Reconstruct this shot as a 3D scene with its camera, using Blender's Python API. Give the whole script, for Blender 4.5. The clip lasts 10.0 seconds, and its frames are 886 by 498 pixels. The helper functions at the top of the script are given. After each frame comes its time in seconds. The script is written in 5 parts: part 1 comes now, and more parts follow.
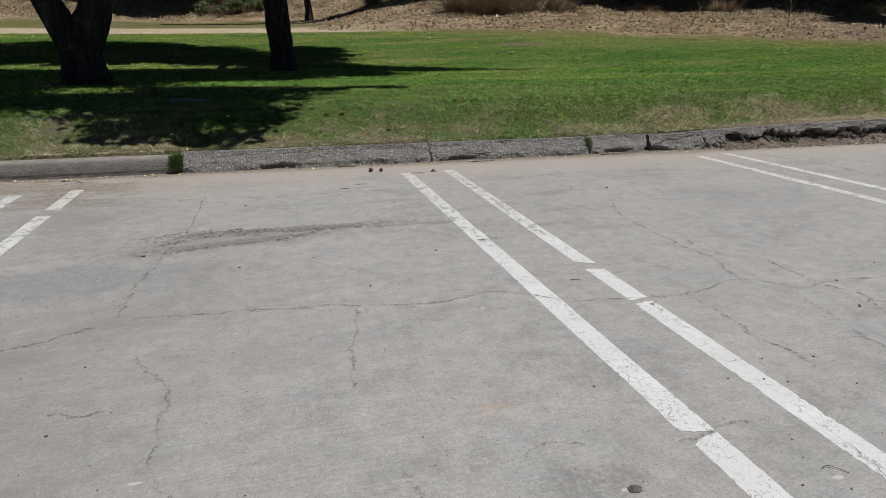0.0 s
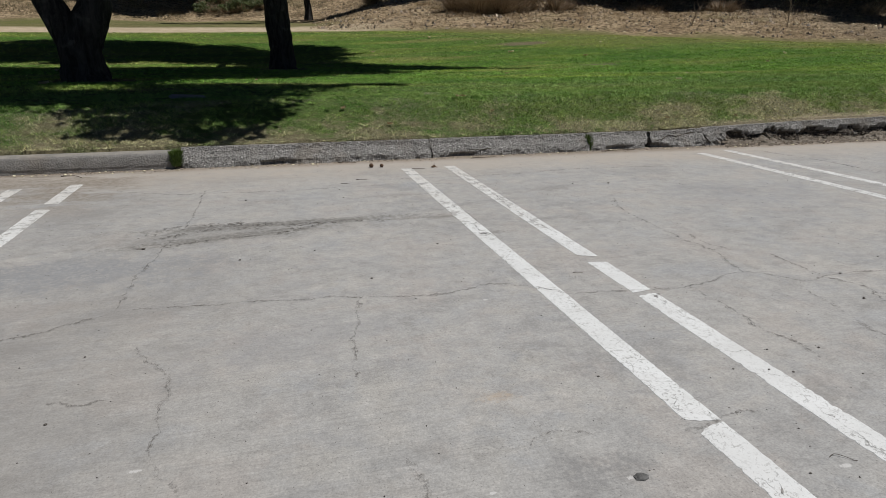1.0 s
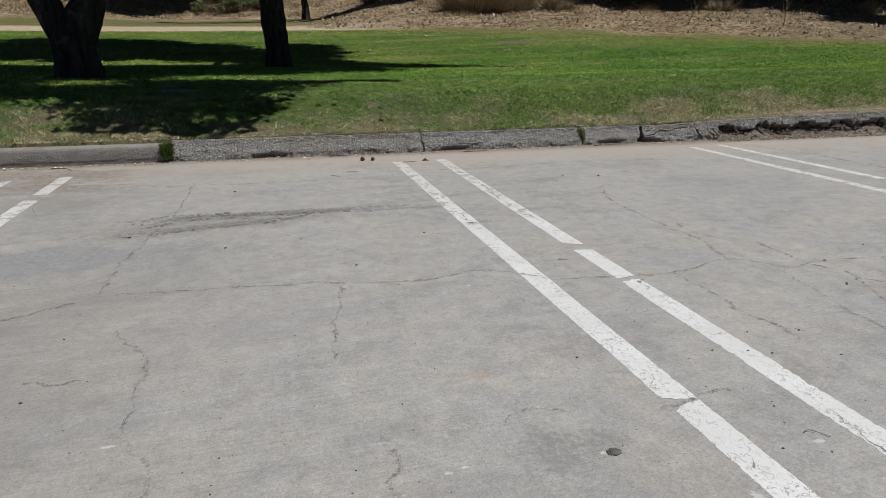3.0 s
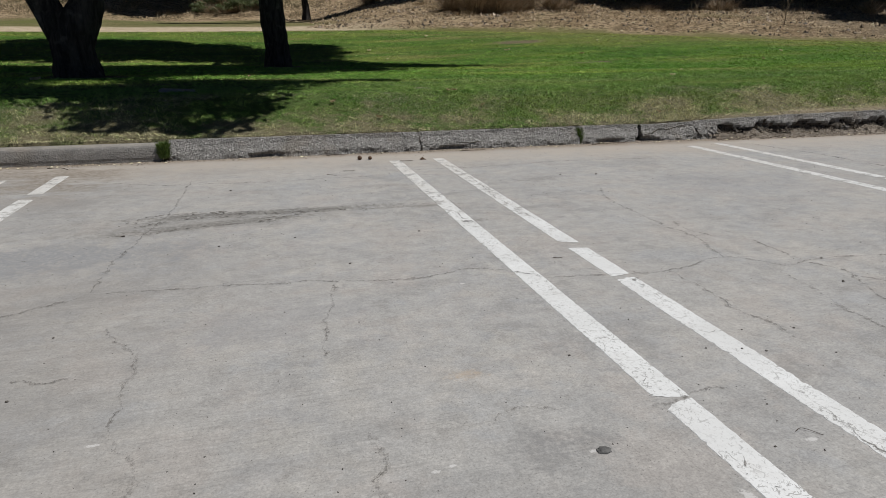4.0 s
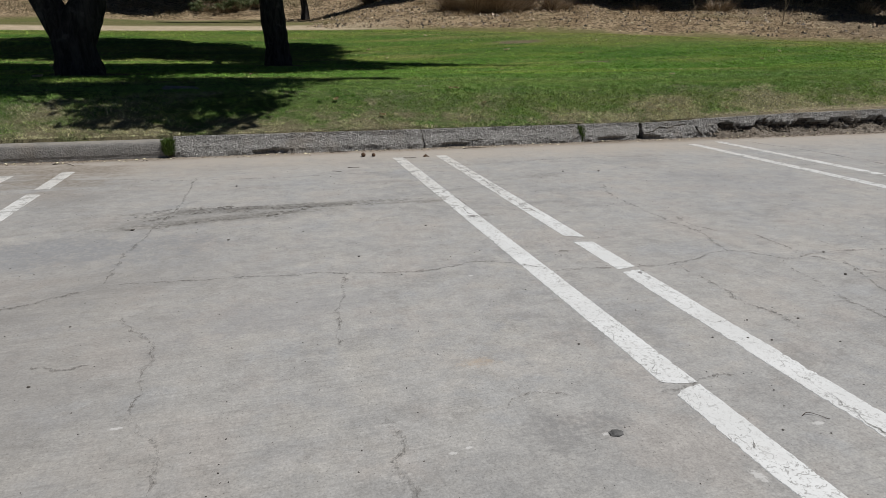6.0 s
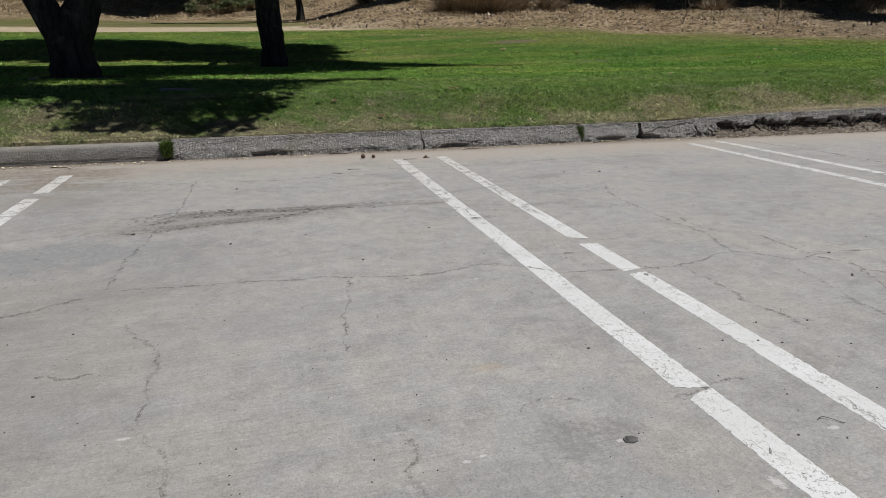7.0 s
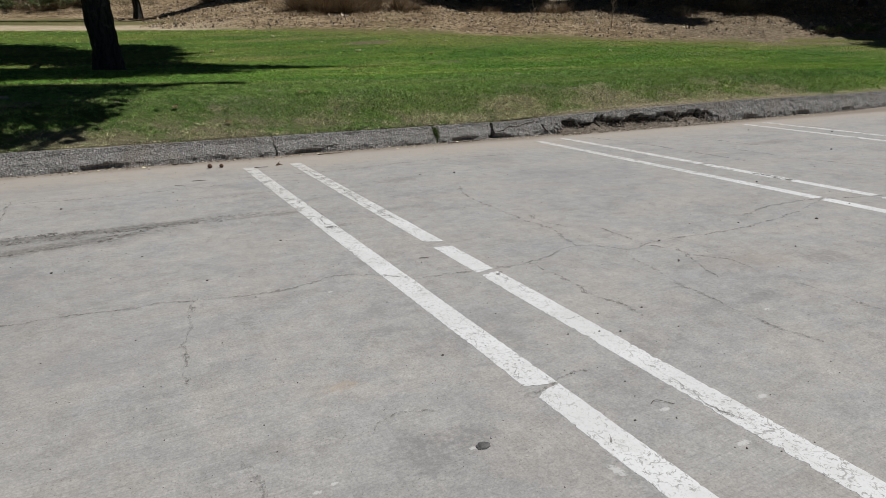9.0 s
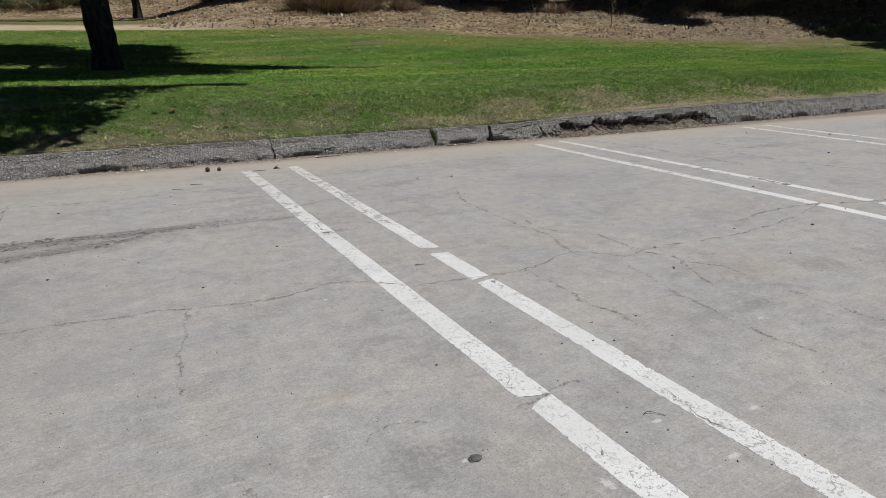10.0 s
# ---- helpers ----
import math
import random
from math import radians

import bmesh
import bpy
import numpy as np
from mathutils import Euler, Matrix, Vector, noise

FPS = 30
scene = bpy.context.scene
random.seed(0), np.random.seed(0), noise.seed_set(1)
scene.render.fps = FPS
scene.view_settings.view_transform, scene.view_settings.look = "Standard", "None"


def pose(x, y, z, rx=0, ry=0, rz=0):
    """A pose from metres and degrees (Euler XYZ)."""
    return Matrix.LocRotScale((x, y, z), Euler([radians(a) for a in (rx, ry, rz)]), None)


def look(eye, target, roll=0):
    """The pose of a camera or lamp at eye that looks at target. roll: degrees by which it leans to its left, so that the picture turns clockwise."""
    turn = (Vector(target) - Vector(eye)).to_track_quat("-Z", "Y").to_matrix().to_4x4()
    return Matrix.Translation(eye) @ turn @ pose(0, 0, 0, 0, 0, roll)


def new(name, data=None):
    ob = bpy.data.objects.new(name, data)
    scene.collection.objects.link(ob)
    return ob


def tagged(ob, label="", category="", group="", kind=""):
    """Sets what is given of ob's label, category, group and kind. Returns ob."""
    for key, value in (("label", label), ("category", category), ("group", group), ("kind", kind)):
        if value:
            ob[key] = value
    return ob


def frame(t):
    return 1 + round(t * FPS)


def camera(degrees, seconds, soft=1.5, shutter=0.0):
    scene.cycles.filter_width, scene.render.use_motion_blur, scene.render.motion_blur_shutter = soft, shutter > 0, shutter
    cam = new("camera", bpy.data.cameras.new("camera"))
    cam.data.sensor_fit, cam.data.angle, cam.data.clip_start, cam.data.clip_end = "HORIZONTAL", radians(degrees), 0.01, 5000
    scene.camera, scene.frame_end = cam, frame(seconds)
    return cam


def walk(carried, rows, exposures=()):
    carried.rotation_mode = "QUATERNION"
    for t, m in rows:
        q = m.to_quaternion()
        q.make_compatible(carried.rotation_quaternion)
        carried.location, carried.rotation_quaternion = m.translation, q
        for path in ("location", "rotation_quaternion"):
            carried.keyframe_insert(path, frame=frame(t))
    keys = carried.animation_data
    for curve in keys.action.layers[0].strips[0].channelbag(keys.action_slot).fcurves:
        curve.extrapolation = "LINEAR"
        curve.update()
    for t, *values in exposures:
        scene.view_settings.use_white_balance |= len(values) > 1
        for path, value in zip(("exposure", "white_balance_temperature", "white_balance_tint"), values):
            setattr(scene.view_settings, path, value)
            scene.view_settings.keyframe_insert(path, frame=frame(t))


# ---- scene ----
cam = camera(70.8, 10.0, soft=0.5)
PATH = [
    (0, (-0.984, -0.915, 0.941), (-0.49, 0.922, 0.324), 0.2),
    (0.5, (-0.985, -0.91, 0.921), (-0.491, 0.928, 0.305), 0.2),
    (1, (-0.994, -0.908, 0.904), (-0.497, 0.929, 0.288), 0.3),
    (1.5, (-1.0, -0.907, 0.886), (-0.503, 0.93, 0.27), 0.2),
    (2, (-0.993, -0.913, 0.868), (-0.497, 0.924, 0.252), 0.2),
    (2.5, (-0.957, -0.939, 0.853), (-0.458, 0.898, 0.238), 0.2),
    (2.7, (-0.947, -0.942, 0.854), (-0.446, 0.894, 0.239), 0.3),
    (3.8, (-0.939, -0.929, 0.839), (-0.436, 0.907, 0.225), 0.3),
    (4, (-0.912, -0.937, 0.839), (-0.414, 0.9, 0.225), 0.2),
    (4.5, (-0.884, -0.966, 0.827), (-0.383, 0.87, 0.212), 0.2),
    (5, (-0.903, -0.967, 0.822), (-0.402, 0.87, 0.209), 0.2),
    (5.5, (-0.927, -0.973, 0.821), (-0.427, 0.863, 0.205), 0.3),
    (5.7, (-0.941, -0.971, 0.82), (-0.436, 0.865, 0.206), 0.4),
    (6.8, (-0.995, -0.939, 0.828), (-0.49, 0.897, 0.214), 0.3),
    (7, (-0.989, -0.935, 0.828), (-0.473, 0.897, 0.214), 0.1),
    (7.5, (-0.994, -0.931, 0.825), (-0.432, 0.888, 0.211), 0.2),
    (7.6, (-0.995, -0.934, 0.825), (-0.426, 0.883, 0.213), 0.3),
    (7.7, (-0.978, -0.936, 0.831), (-0.358, 0.863, 0.216), 0.0),
    (7.8, (-0.965, -0.931, 0.845), (-0.19, 0.806, 0.226), -0.1),
    (7.9, (-0.966, -0.925, 0.856), (-0.087, 0.762, 0.237), -0.1),
    (8, (-0.962, -0.924, 0.855), (-0.067, 0.756, 0.241), 0.0),
    (8.5, (-0.929, -0.923, 0.852), (-0.032, 0.757, 0.24), 0.0),
    (9, (-0.908, -0.915, 0.847), (-0.01, 0.764, 0.235), 0.1),
    (9.5, (-0.894, -0.922, 0.858), (0.003, 0.758, 0.246), 0.1),
    (10, (-0.892, -0.919, 0.879), (0.007, 0.759, 0.265), 0.2),
]
walk(cam, [(t, look(eye, target, roll)) for t, eye, target, roll in PATH])

# ---- world, sun, exposure ----
SUN_ELEV, SUN_AZ = 66.0, 120.0          # azimuth clockwise from +y
sun_vec = Vector((math.cos(radians(SUN_ELEV)) * math.sin(radians(SUN_AZ)), math.cos(radians(SUN_ELEV)) * math.cos(radians(SUN_AZ)), math.sin(radians(SUN_ELEV))))
world = bpy.data.worlds.new("world")
scene.world = world
world.use_nodes = True
sky = world.node_tree.nodes.new("ShaderNodeTexSky")
sky.sky_type, sky.sun_disc = "NISHITA", False
sky.sun_elevation, sky.sun_rotation = radians(SUN_ELEV), radians(SUN_AZ)
sky.altitude, sky.air_density, sky.dust_density = 1500, 0.42, 0.2          # dry, very clear air
world.node_tree.links.new(sky.outputs[0], world.node_tree.nodes["Background"].inputs[0])
world.node_tree.nodes["Background"].inputs[1].default_value = 0.05
sun_data = bpy.data.lights.new("sun", "SUN")
sun_data.energy, sun_data.angle, sun_data.color = 5.0, radians(0.53), (1.0, 0.97, 0.93)
sun = new("sun", sun_data)
sun.matrix_world = look(sun_vec * 60, (0, 0, 0))
scene.view_settings.exposure = -0.47


# ---- the lie of the land ----
def lerp_table(x, table):
    if x <= table[0][0]:
        return table[0][1]
    for (a, u), (b, v) in zip(table, table[1:]):
        if x <= b:
            return u + (v - u) * (x - a) / (b - a)
    return table[-1][1]


def smooth(a, b, x):
    s = min(1.0, max(0.0, (x - a) / (b - a)))
    return s * s * (3 - 2 * s)


KERB_LINE = [(-60, 4.2), (-3, 4.23), (0, 4.26), (2.5, 4.32), (5, 4.34), (7, 4.38), (8.6, 4.46), (10, 4.6), (13, 4.95), (17, 5.5), (24, 6.8), (60, 16)]
KERB_HIGH = [(-60, 0.15), (2.5, 0.15), (4.2, 0.2), (6, 0.23), (60, 0.23)]
KERB_DEEP = 0.15
FOOT_HIGH = [(-12, 1.33), (-5, 1.38), (-1, 1.44), (4, 1.53), (8, 1.46), (12, 1.38), (16, 1.2), (20, 1.09), (26, 1.2), (60, 1.5)]   # height along the foot of the bank


def kerb_y(x):
    return lerp_table(x, KERB_LINE)


def across(x, y):
    """Distance up the park towards the dry bank, whose foot lies at 25."""
    a, b = 0.447 * x + 0.894 * y, y - 0.9
    return 0.5 * (a + b + math.sqrt((a - b) ** 2 + 1.0)) - 0.3


def land(x, y):
    """Height of the lawn and the bank behind it."""
    back = kerb_y(x) + KERB_DEEP
    d = y - back
    if d < 0:
        return -0.14
    high = lerp_table(x, KERB_HIGH)
    flat = 0.44 + 0.012 * max(0.0, min(x, 12) - 3)
    z = high - 0.012 + (flat - high) * smooth(-0.15, 1.0, d) ** 0.8 if d < 1.0 else flat - 0.012
    q = across(x, y)
    z += (lerp_table(x, FOOT_HIGH) - flat) * smooth(13.6, 25.2, q)
    if q > 24:
        bank = smooth(0.5, 8.0, x)
        e = q - 24.5
        right = 0.17 * max(e, 0) + 0.12 * max(e - 22, 0) + 0.25 * smooth(0, 2.5, e)
        left = 0.07 * max(e, 0) + 0.26 * max(e - 13.5, 0)
        z += bank * right + (1 - bank) * left
    z += 0.3 * noise.noise((x * 0.13, y * 0.13, 7)) * smooth(27, 36, q) + (0.13 * noise.noise((x * 0.9, y * 0.9, 1)) + 0.06 * noise.noise((x * 2.4, y * 2.4, 3))) * smooth(25, 26.8, q) * smooth(-1.0, 6.0, x)
    return min(z, 26 + 2 * noise.noise((x * 0.01, y * 0.01, 0)))


# ---- materials ----
def material(name, rough=0.8, spec=0.3):
    m = bpy.data.materials.new(name)
    m.use_nodes = True
    b = m.node_tree.nodes["Principled BSDF"]
    b.inputs["Roughness"].default_value = rough
    b.inputs["Specular IOR Level"].default_value = spec
    return m, m.node_tree, b


def plug(nt, value, socket):
    if hasattr(value, "links"):
        nt.links.new(value, socket)
    elif isinstance(value, (tuple, list)) and socket.type == "RGBA":
        socket.default_value = (*value[:3], 1)
    else:
        socket.default_value = value


def place(nt, scale=(1, 1, 1), turn=0.0, shift=(0, 0, 0)):
    t = nt.nodes.new("ShaderNodeTexCoord")
    p = nt.nodes.new("ShaderNodeMapping")
    p.inputs["Scale"].default_value = scale
    p.inputs["Rotation"].default_value = (0, 0, radians(turn))
    p.inputs["Location"].default_value = shift
    nt.links.new(t.outputs["Object"], p.inputs[0])
    return p.outputs[0]


def grain(nt, scale, detail=4.0, rough=0.6, vec=None, warp=0.0):
    n = nt.nodes.new("ShaderNodeTexNoise")
    n.inputs["Scale"].default_value = scale
    n.inputs["Detail"].default_value = detail
    n.inputs["Roughness"].default_value = rough
    n.inputs["Distortion"].default_value = warp
    nt.links.new(vec if vec is not None else place(nt), n.inputs["Vector"])
    return n.outputs["Fac"]


def calc(nt, op, a, b=0.0, c=None):
    n = nt.nodes.new("ShaderNodeMath")
    n.operation = op
    plug(nt, a, n.inputs[0])
    plug(nt, b, n.inputs[1])
    if c is not None:
        plug(nt, c, n.inputs[2])
    return n.outputs[0]


def span(nt, value, a, b, lo=0.0, hi=1.0):
    """value mapped from a..b to lo..hi, clamped and eased."""
    n = nt.nodes.new("ShaderNodeMapRange")
    n.interpolation_type = "SMOOTHSTEP"
    plug(nt, value, n.inputs[0])
    for i, v in enumerate((a, b, lo, hi)):
        n.inputs[i + 1].default_value = v
    return n.outputs[0]


def blend(nt, fac, a, b, mode="MIX"):
    n = nt.nodes.new("ShaderNodeMix")
    n.data_type, n.blend_type = "RGBA", mode
    plug(nt, fac, n.inputs[0])
    plug(nt, a, n.inputs[6])
    plug(nt, b, n.inputs[7])
    return n.outputs[2]


def relief(nt, bsdf, height, strength=0.5, dist=0.01):
    n = nt.nodes.new("ShaderNodeBump")
    n.inputs["Strength"].default_value = strength
    n.inputs["Distance"].default_value = dist
    plug(nt, height, n.inputs["Height"])
    nt.links.new(n.outputs[0], bsdf.inputs["Normal"])


def axes(nt):
    t = nt.nodes.new("ShaderNodeTexCoord")
    s = nt.nodes.new("ShaderNodeSeparateXYZ")
    nt.links.new(t.outputs["Object"], s.inputs[0])
    return s.outputs


def blot(nt, cx, cy, rx, ry, turn=0.0, soft=0.6):
    """A soft-edged oval on the ground, ragged by noise."""
    t = nt.nodes.new("ShaderNodeTexCoord")
    p = nt.nodes.new("ShaderNodeMapping")
    p.vector_type = "TEXTURE"
    p.inputs["Location"].default_value = (cx, cy, 0)
    p.inputs["Rotation"].default_value = (0, 0, radians(turn))
    p.inputs["Scale"].default_value = (rx, ry, 1)
    nt.links.new(t.outputs["Object"], p.inputs[0])
    l = nt.nodes.new("ShaderNodeVectorMath")
    l.operation = "LENGTH"
    nt.links.new(p.outputs[0], l.inputs[0])
    ragged = calc(nt, "ADD", l.outputs["Value"], calc(nt, "MULTIPLY", calc(nt, "SUBTRACT", grain(nt, min(150, 1.3 / min(rx, ry)), 6, 0.7), 0.5), 3.6))
    return span(nt, ragged, 1.0 + soft * 0.5, 1.0 - soft * 0.9)


def concrete_colour(nt):
    """Old broom-finished concrete: cloudy greys, aggregate, pits, dust towards the kerb."""
    big = grain(nt, 0.75, 5, 0.62)
    mid = grain(nt, 5.5, 6, 0.7)
    fine = grain(nt, 75, 3, 0.7)
    broom = grain(nt, 1, 3, 0.6, place(nt, (5, 160, 1), turn=-3))
    grit = grain(nt, 190, 3, 0.65)
    hue = grain(nt, 2.1, 4, 0.6, place(nt, shift=(7, 3, 0)))
    patch = grain(nt, 14, 5, 0.7)
    c = blend(nt, span(nt, big, 0.3, 0.7), (0.36, 0.36, 0.359), (0.402, 0.397, 0.387))
    c = blend(nt, span(nt, hue, 0.35, 0.65, 0, 0.75), c, blend(nt, span(nt, mid, 0.35, 0.65), (0.352, 0.354, 0.36), (0.415, 0.403, 0.38)))
    c = blend(nt, span(nt, mid, 0.45, 0.75, 0, 0.3), c, (0.435, 0.422, 0.402))
    c = blend(nt, span(nt, mid, 0.46, 0.26, 0, 0.22), c, (0.28, 0.277, 0.274))
    scuff = grain(nt, 1, 6, 0.72, place(nt, (2.2, 9, 1), turn=9))
    c = blend(nt, span(nt, scuff, 0.56, 0.74, 0, 0.5), c, (0.27, 0.262, 0.255))
    c = blend(nt, span(nt, scuff, 0.42, 0.3, 0, 0.4), c, (0.46, 0.45, 0.435))
    cloud = grain(nt, 1.6, 9, 0.72, place(nt, (1, 1.5, 1), shift=(11, 4, 0)))
    c = blend(nt, span(nt, cloud, 0.51, 0.6, 0, 0.5), c, (0.29, 0.289, 0.288))
    c = blend(nt, span(nt, cloud, 0.48, 0.39, 0, 0.62), c, (0.435, 0.42, 0.4))
    rosy = grain(nt, 2.7, 7, 0.7, place(nt, shift=(21, 2, 0)))
    c = blend(nt, span(nt, rosy, 0.5, 0.62, 0, 0.5), c, (0.4, 0.373, 0.352))
    c = blend(nt, span(nt, rosy, 0.46, 0.36, 0, 0.45), c, (0.352, 0.364, 0.38))
    blotch = grain(nt, 6.5, 9, 0.78, place(nt, shift=(5, 17, 0)))
    c = blend(nt, span(nt, blotch, 0.55, 0.62, 0, 0.42), c, (0.27, 0.263, 0.255))
    c = blend(nt, span(nt, blotch, 0.43, 0.37, 0, 0.35), c, (0.47, 0.455, 0.435))
    mottle = grain(nt, 19, 9, 0.82, place(nt, shift=(2, 5, 0)))
    c = blend(nt, calc(nt, "MULTIPLY", span(nt, mottle, 0.55, 0.6, 0, 0.42), span(nt, hue, 0.4, 0.6, 0.25, 1)), c, (0.26, 0.257, 0.255))
    c = blend(nt, calc(nt, "MULTIPLY", span(nt, mottle, 0.43, 0.39, 0, 0.45), span(nt, big, 0.4, 0.6, 0.2, 1)), c, (0.5, 0.492, 0.48))
    c = blend(nt, span(nt, patch, 0.3, 0.72), blend(nt, 1.0, c, (0.9, 0.9, 0.9), "MULTIPLY"), blend(nt, 1.0, c, (1.08, 1.08, 1.08), "MULTIPLY"))
    c = blend(nt, span(nt, grit, 0.3, 0.7), blend(nt, 1.0, c, (0.86, 0.86, 0.86), "MULTIPLY"), blend(nt, 1.0, c, (1.13, 1.13, 1.125), "MULTIPLY"))
    c = blend(nt, span(nt, fine, 0.3, 0.7), blend(nt, 1.0, c, (0.9, 0.9, 0.9), "MULTIPLY"), blend(nt, 1.0, c, (1.09, 1.09, 1.09), "MULTIPLY"))
    c = blend(nt, calc(nt, "MULTIPLY", span(nt, grit, 0.37, 0.3, 0, 0.8), span(nt, mid, 0.42, 0.58)), c, (0.13, 0.125, 0.118))
    c = blend(nt, calc(nt, "MULTIPLY", span(nt, broom, 0.45, 0.72, 0, 0.34), span(nt, big, 0.42, 0.58, 0.3, 1)), c, (0.235, 0.23, 0.224))
    return c, big, mid, fine, broom


def scuff_of(nt):
    return grain(nt, 1, 6, 0.72, place(nt, (2.2, 9, 1), turn=9))


def make_concrete():
    m, nt, b = material("lot_concrete", 0.85, 0.25)
    c, big, mid, fine, broom = concrete_colour(nt)
    ax = axes(nt)
    # dust washed towards the kerb
    dust = calc(nt, "MULTIPLY", span(nt, calc(nt, "ADD", ax[1], calc(nt, "MULTIPLY", big, 0.9)), 3.7, 4.6), span(nt, mid, 0.25, 0.6, 0.55, 1))
    c = blend(nt, calc(nt, "MULTIPLY", dust, 0.8), c, (0.43, 0.385, 0.335))
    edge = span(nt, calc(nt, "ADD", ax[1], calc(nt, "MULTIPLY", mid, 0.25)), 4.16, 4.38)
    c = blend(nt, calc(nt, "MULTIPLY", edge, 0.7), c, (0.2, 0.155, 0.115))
    # darker grey-brown over the left bay, and soil towards the kerb
    left = calc(nt, "MULTIPLY", span(nt, calc(nt, "ADD", ax[0], calc(nt, "MULTIPLY", big, 1.2)), 0.0, -1.2), calc(nt, "MULTIPLY", span(nt, scuff_of(nt), 0.3, 0.6, 0.45, 1), calc(nt, "MULTIPLY", span(nt, ax[0], -5.0, -3.0), span(nt, ax[1], -2.0, -0.6))))
    c = blend(nt, calc(nt, "MULTIPLY", left, span(nt, ax[1], 2.0, 1.2, 0.12, 0.45)), c, (0.235, 0.22, 0.205))
    soil = calc(nt, "MULTIPLY", span(nt, ax[0], -1.6, -2.2), span(nt, grain(nt, 1, 6, 0.7, place(nt, (1.6, 3.6, 1), turn=14)), 0.4, 0.55))
    soil = calc(nt, "MULTIPLY", soil, span(nt, grain(nt, 26, 8, 0.8), 0.38, 0.62, 0.3, 1.0))
    c = blend(nt, calc(nt, "MULTIPLY", calc(nt, "MULTIPLY", soil, span(nt, ax[1], 2.7, 3.5)), 0.85), c, (0.2, 0.168, 0.132))
    # oil, rubber and damp marks
    speck = span(nt, grain(nt, 45, 7, 0.8), 0.4, 0.58, 0.35, 1.15)
    drips = [(-0.95, 2.43, 0.7, 0.05, 0, 0.75, (0.13, 0.125, 0.115)),
             (-1.25, 2.24, 0.48, 0.05, 9, 0.75, (0.13, 0.125, 0.115)),
             (-1.2, 2.3, 0.75, 0.16, 5, 0.5, (0.22, 0.215, 0.205)),
             (-0.3, 2.37, 0.35, 0.02, 0, 0.5, (0.16, 0.15, 0.14)),
             (-1.9, 1.85, 0.6, 0.2, -4, 0.75, (0.25, 0.258, 0.272)),
             (-2.2, 2.9, 0.3, 0.2, 0, 0.4, (0.24, 0.23, 0.22)),
             (-1.0, 0.95, 0.28, 0.16, 20, 0.3, (0.27, 0.27, 0.285)),
             (-0.39, 0.14, 0.07, 0.08, 10, 0.55, (0.2, 0.2, 0.203)),
             (-0.27, 0.14, 0.07, 0.05, 0, 0.5, (0.2, 0.2, 0.203)),
             (-0.12, 2.35, 0.09, 0.03, 5, 0.6, (0.18, 0.175, 0.165)),
             (0.05, 2.0, 0.1, 0.03, 0, 0.7, (0.23, 0.22, 0.21))]
    smears = [(-1.45, 2.42, 0.16, 0.05, 30, 0.6, (0.17, 0.165, 0.155)),
              (-0.75, 2.4, 0.16, 0.03, 0, 0.6, (0.16, 0.155, 0.148)),
              (-0.2, 0.75, 0.1, 0.02, -20, 0.4, (0.25, 0.245, 0.24)),
              (-0.46, 0.49, 0.05, 0.025, 0, 0.5, (0.42, 0.34, 0.26)),
              (-0.26, 2.94, 0.16, 0.05, 0, 0.45, (0.22, 0.21, 0.2)),
              (0.8, 2.9, 0.18, 0.07, 10, 0.45, (0.21, 0.2, 0.19)),
              (2.0, 2.4, 0.5, 0.5, 0, 0.35, (0.28, 0.285, 0.3)),
              (1.75, 0.55, 0.12, 0.08, 0, 0.5, (0.22, 0.215, 0.21)),
              (4.5, 1.3, 0.6, 0.35, 10, 0.4, (0.25, 0.25, 0.26)),
              (4.6, 2.9, 0.3, 0.08, 0, 0.4, (0.2, 0.19, 0.18)),
              (0.42, 0.3, 0.07, 0.07, 0, 0.4, (0.22, 0.215, 0.21)),
              (1.08, 0.39, 0.1, 0.04, 10, 0.6, (0.22, 0.22, 0.222)),
              (1.45, 0.65, 0.16, 0.1, 0, 0.35, (0.34, 0.29, 0.25))]
    for cx, cy, rx, ry, turn, k, col in drips + smears:
        c = blend(nt, calc(nt, "MULTIPLY", blot(nt, cx, cy, rx, ry, turn), calc(nt, "MULTIPLY", speck, k)), c, col)
    # chalky scrapes
    for cx, cy, rx, ry, turn in ((-1.35, 0.4, 0.014, 0.005, 5), (0.21, 0.012, 0.014, 0.007, 0), (-0.288, 0.1, 0.008, 0.006, 0), (0.48, -0.06, 0.018, 0.008, 0), (0.38, -0.09, 0.018, 0.007, 20),
                                 (-0.06, -0.11, 0.01, 0.02, 15), (0.26, -0.17, 0.02, 0.009, 0), (-1.82, 0.86, 0.03, 0.008, 20), (-0.64, 0.12, 0.009, 0.006, 0), (-0.6, 0.13, 0.008, 0.005, 0), (1.0, 0.3, 0.012, 0.008, 0), (-0.27, 1.15, 0.01, 0.006, 0)):
        c = blend(nt, calc(nt, "MULTIPLY", blot(nt, cx, cy, rx, ry, turn, 0.4), 0.6), c, (0.66, 0.658, 0.655))
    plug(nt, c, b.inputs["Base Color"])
    h = calc(nt, "ADD", calc(nt, "MULTIPLY", fine, 0.6), calc(nt, "ADD", calc(nt, "MULTIPLY", broom, 0.5), calc(nt, "MULTIPLY", mid, 0.8)))
    relief(nt, b, h, 0.34, 0.004)
    return m


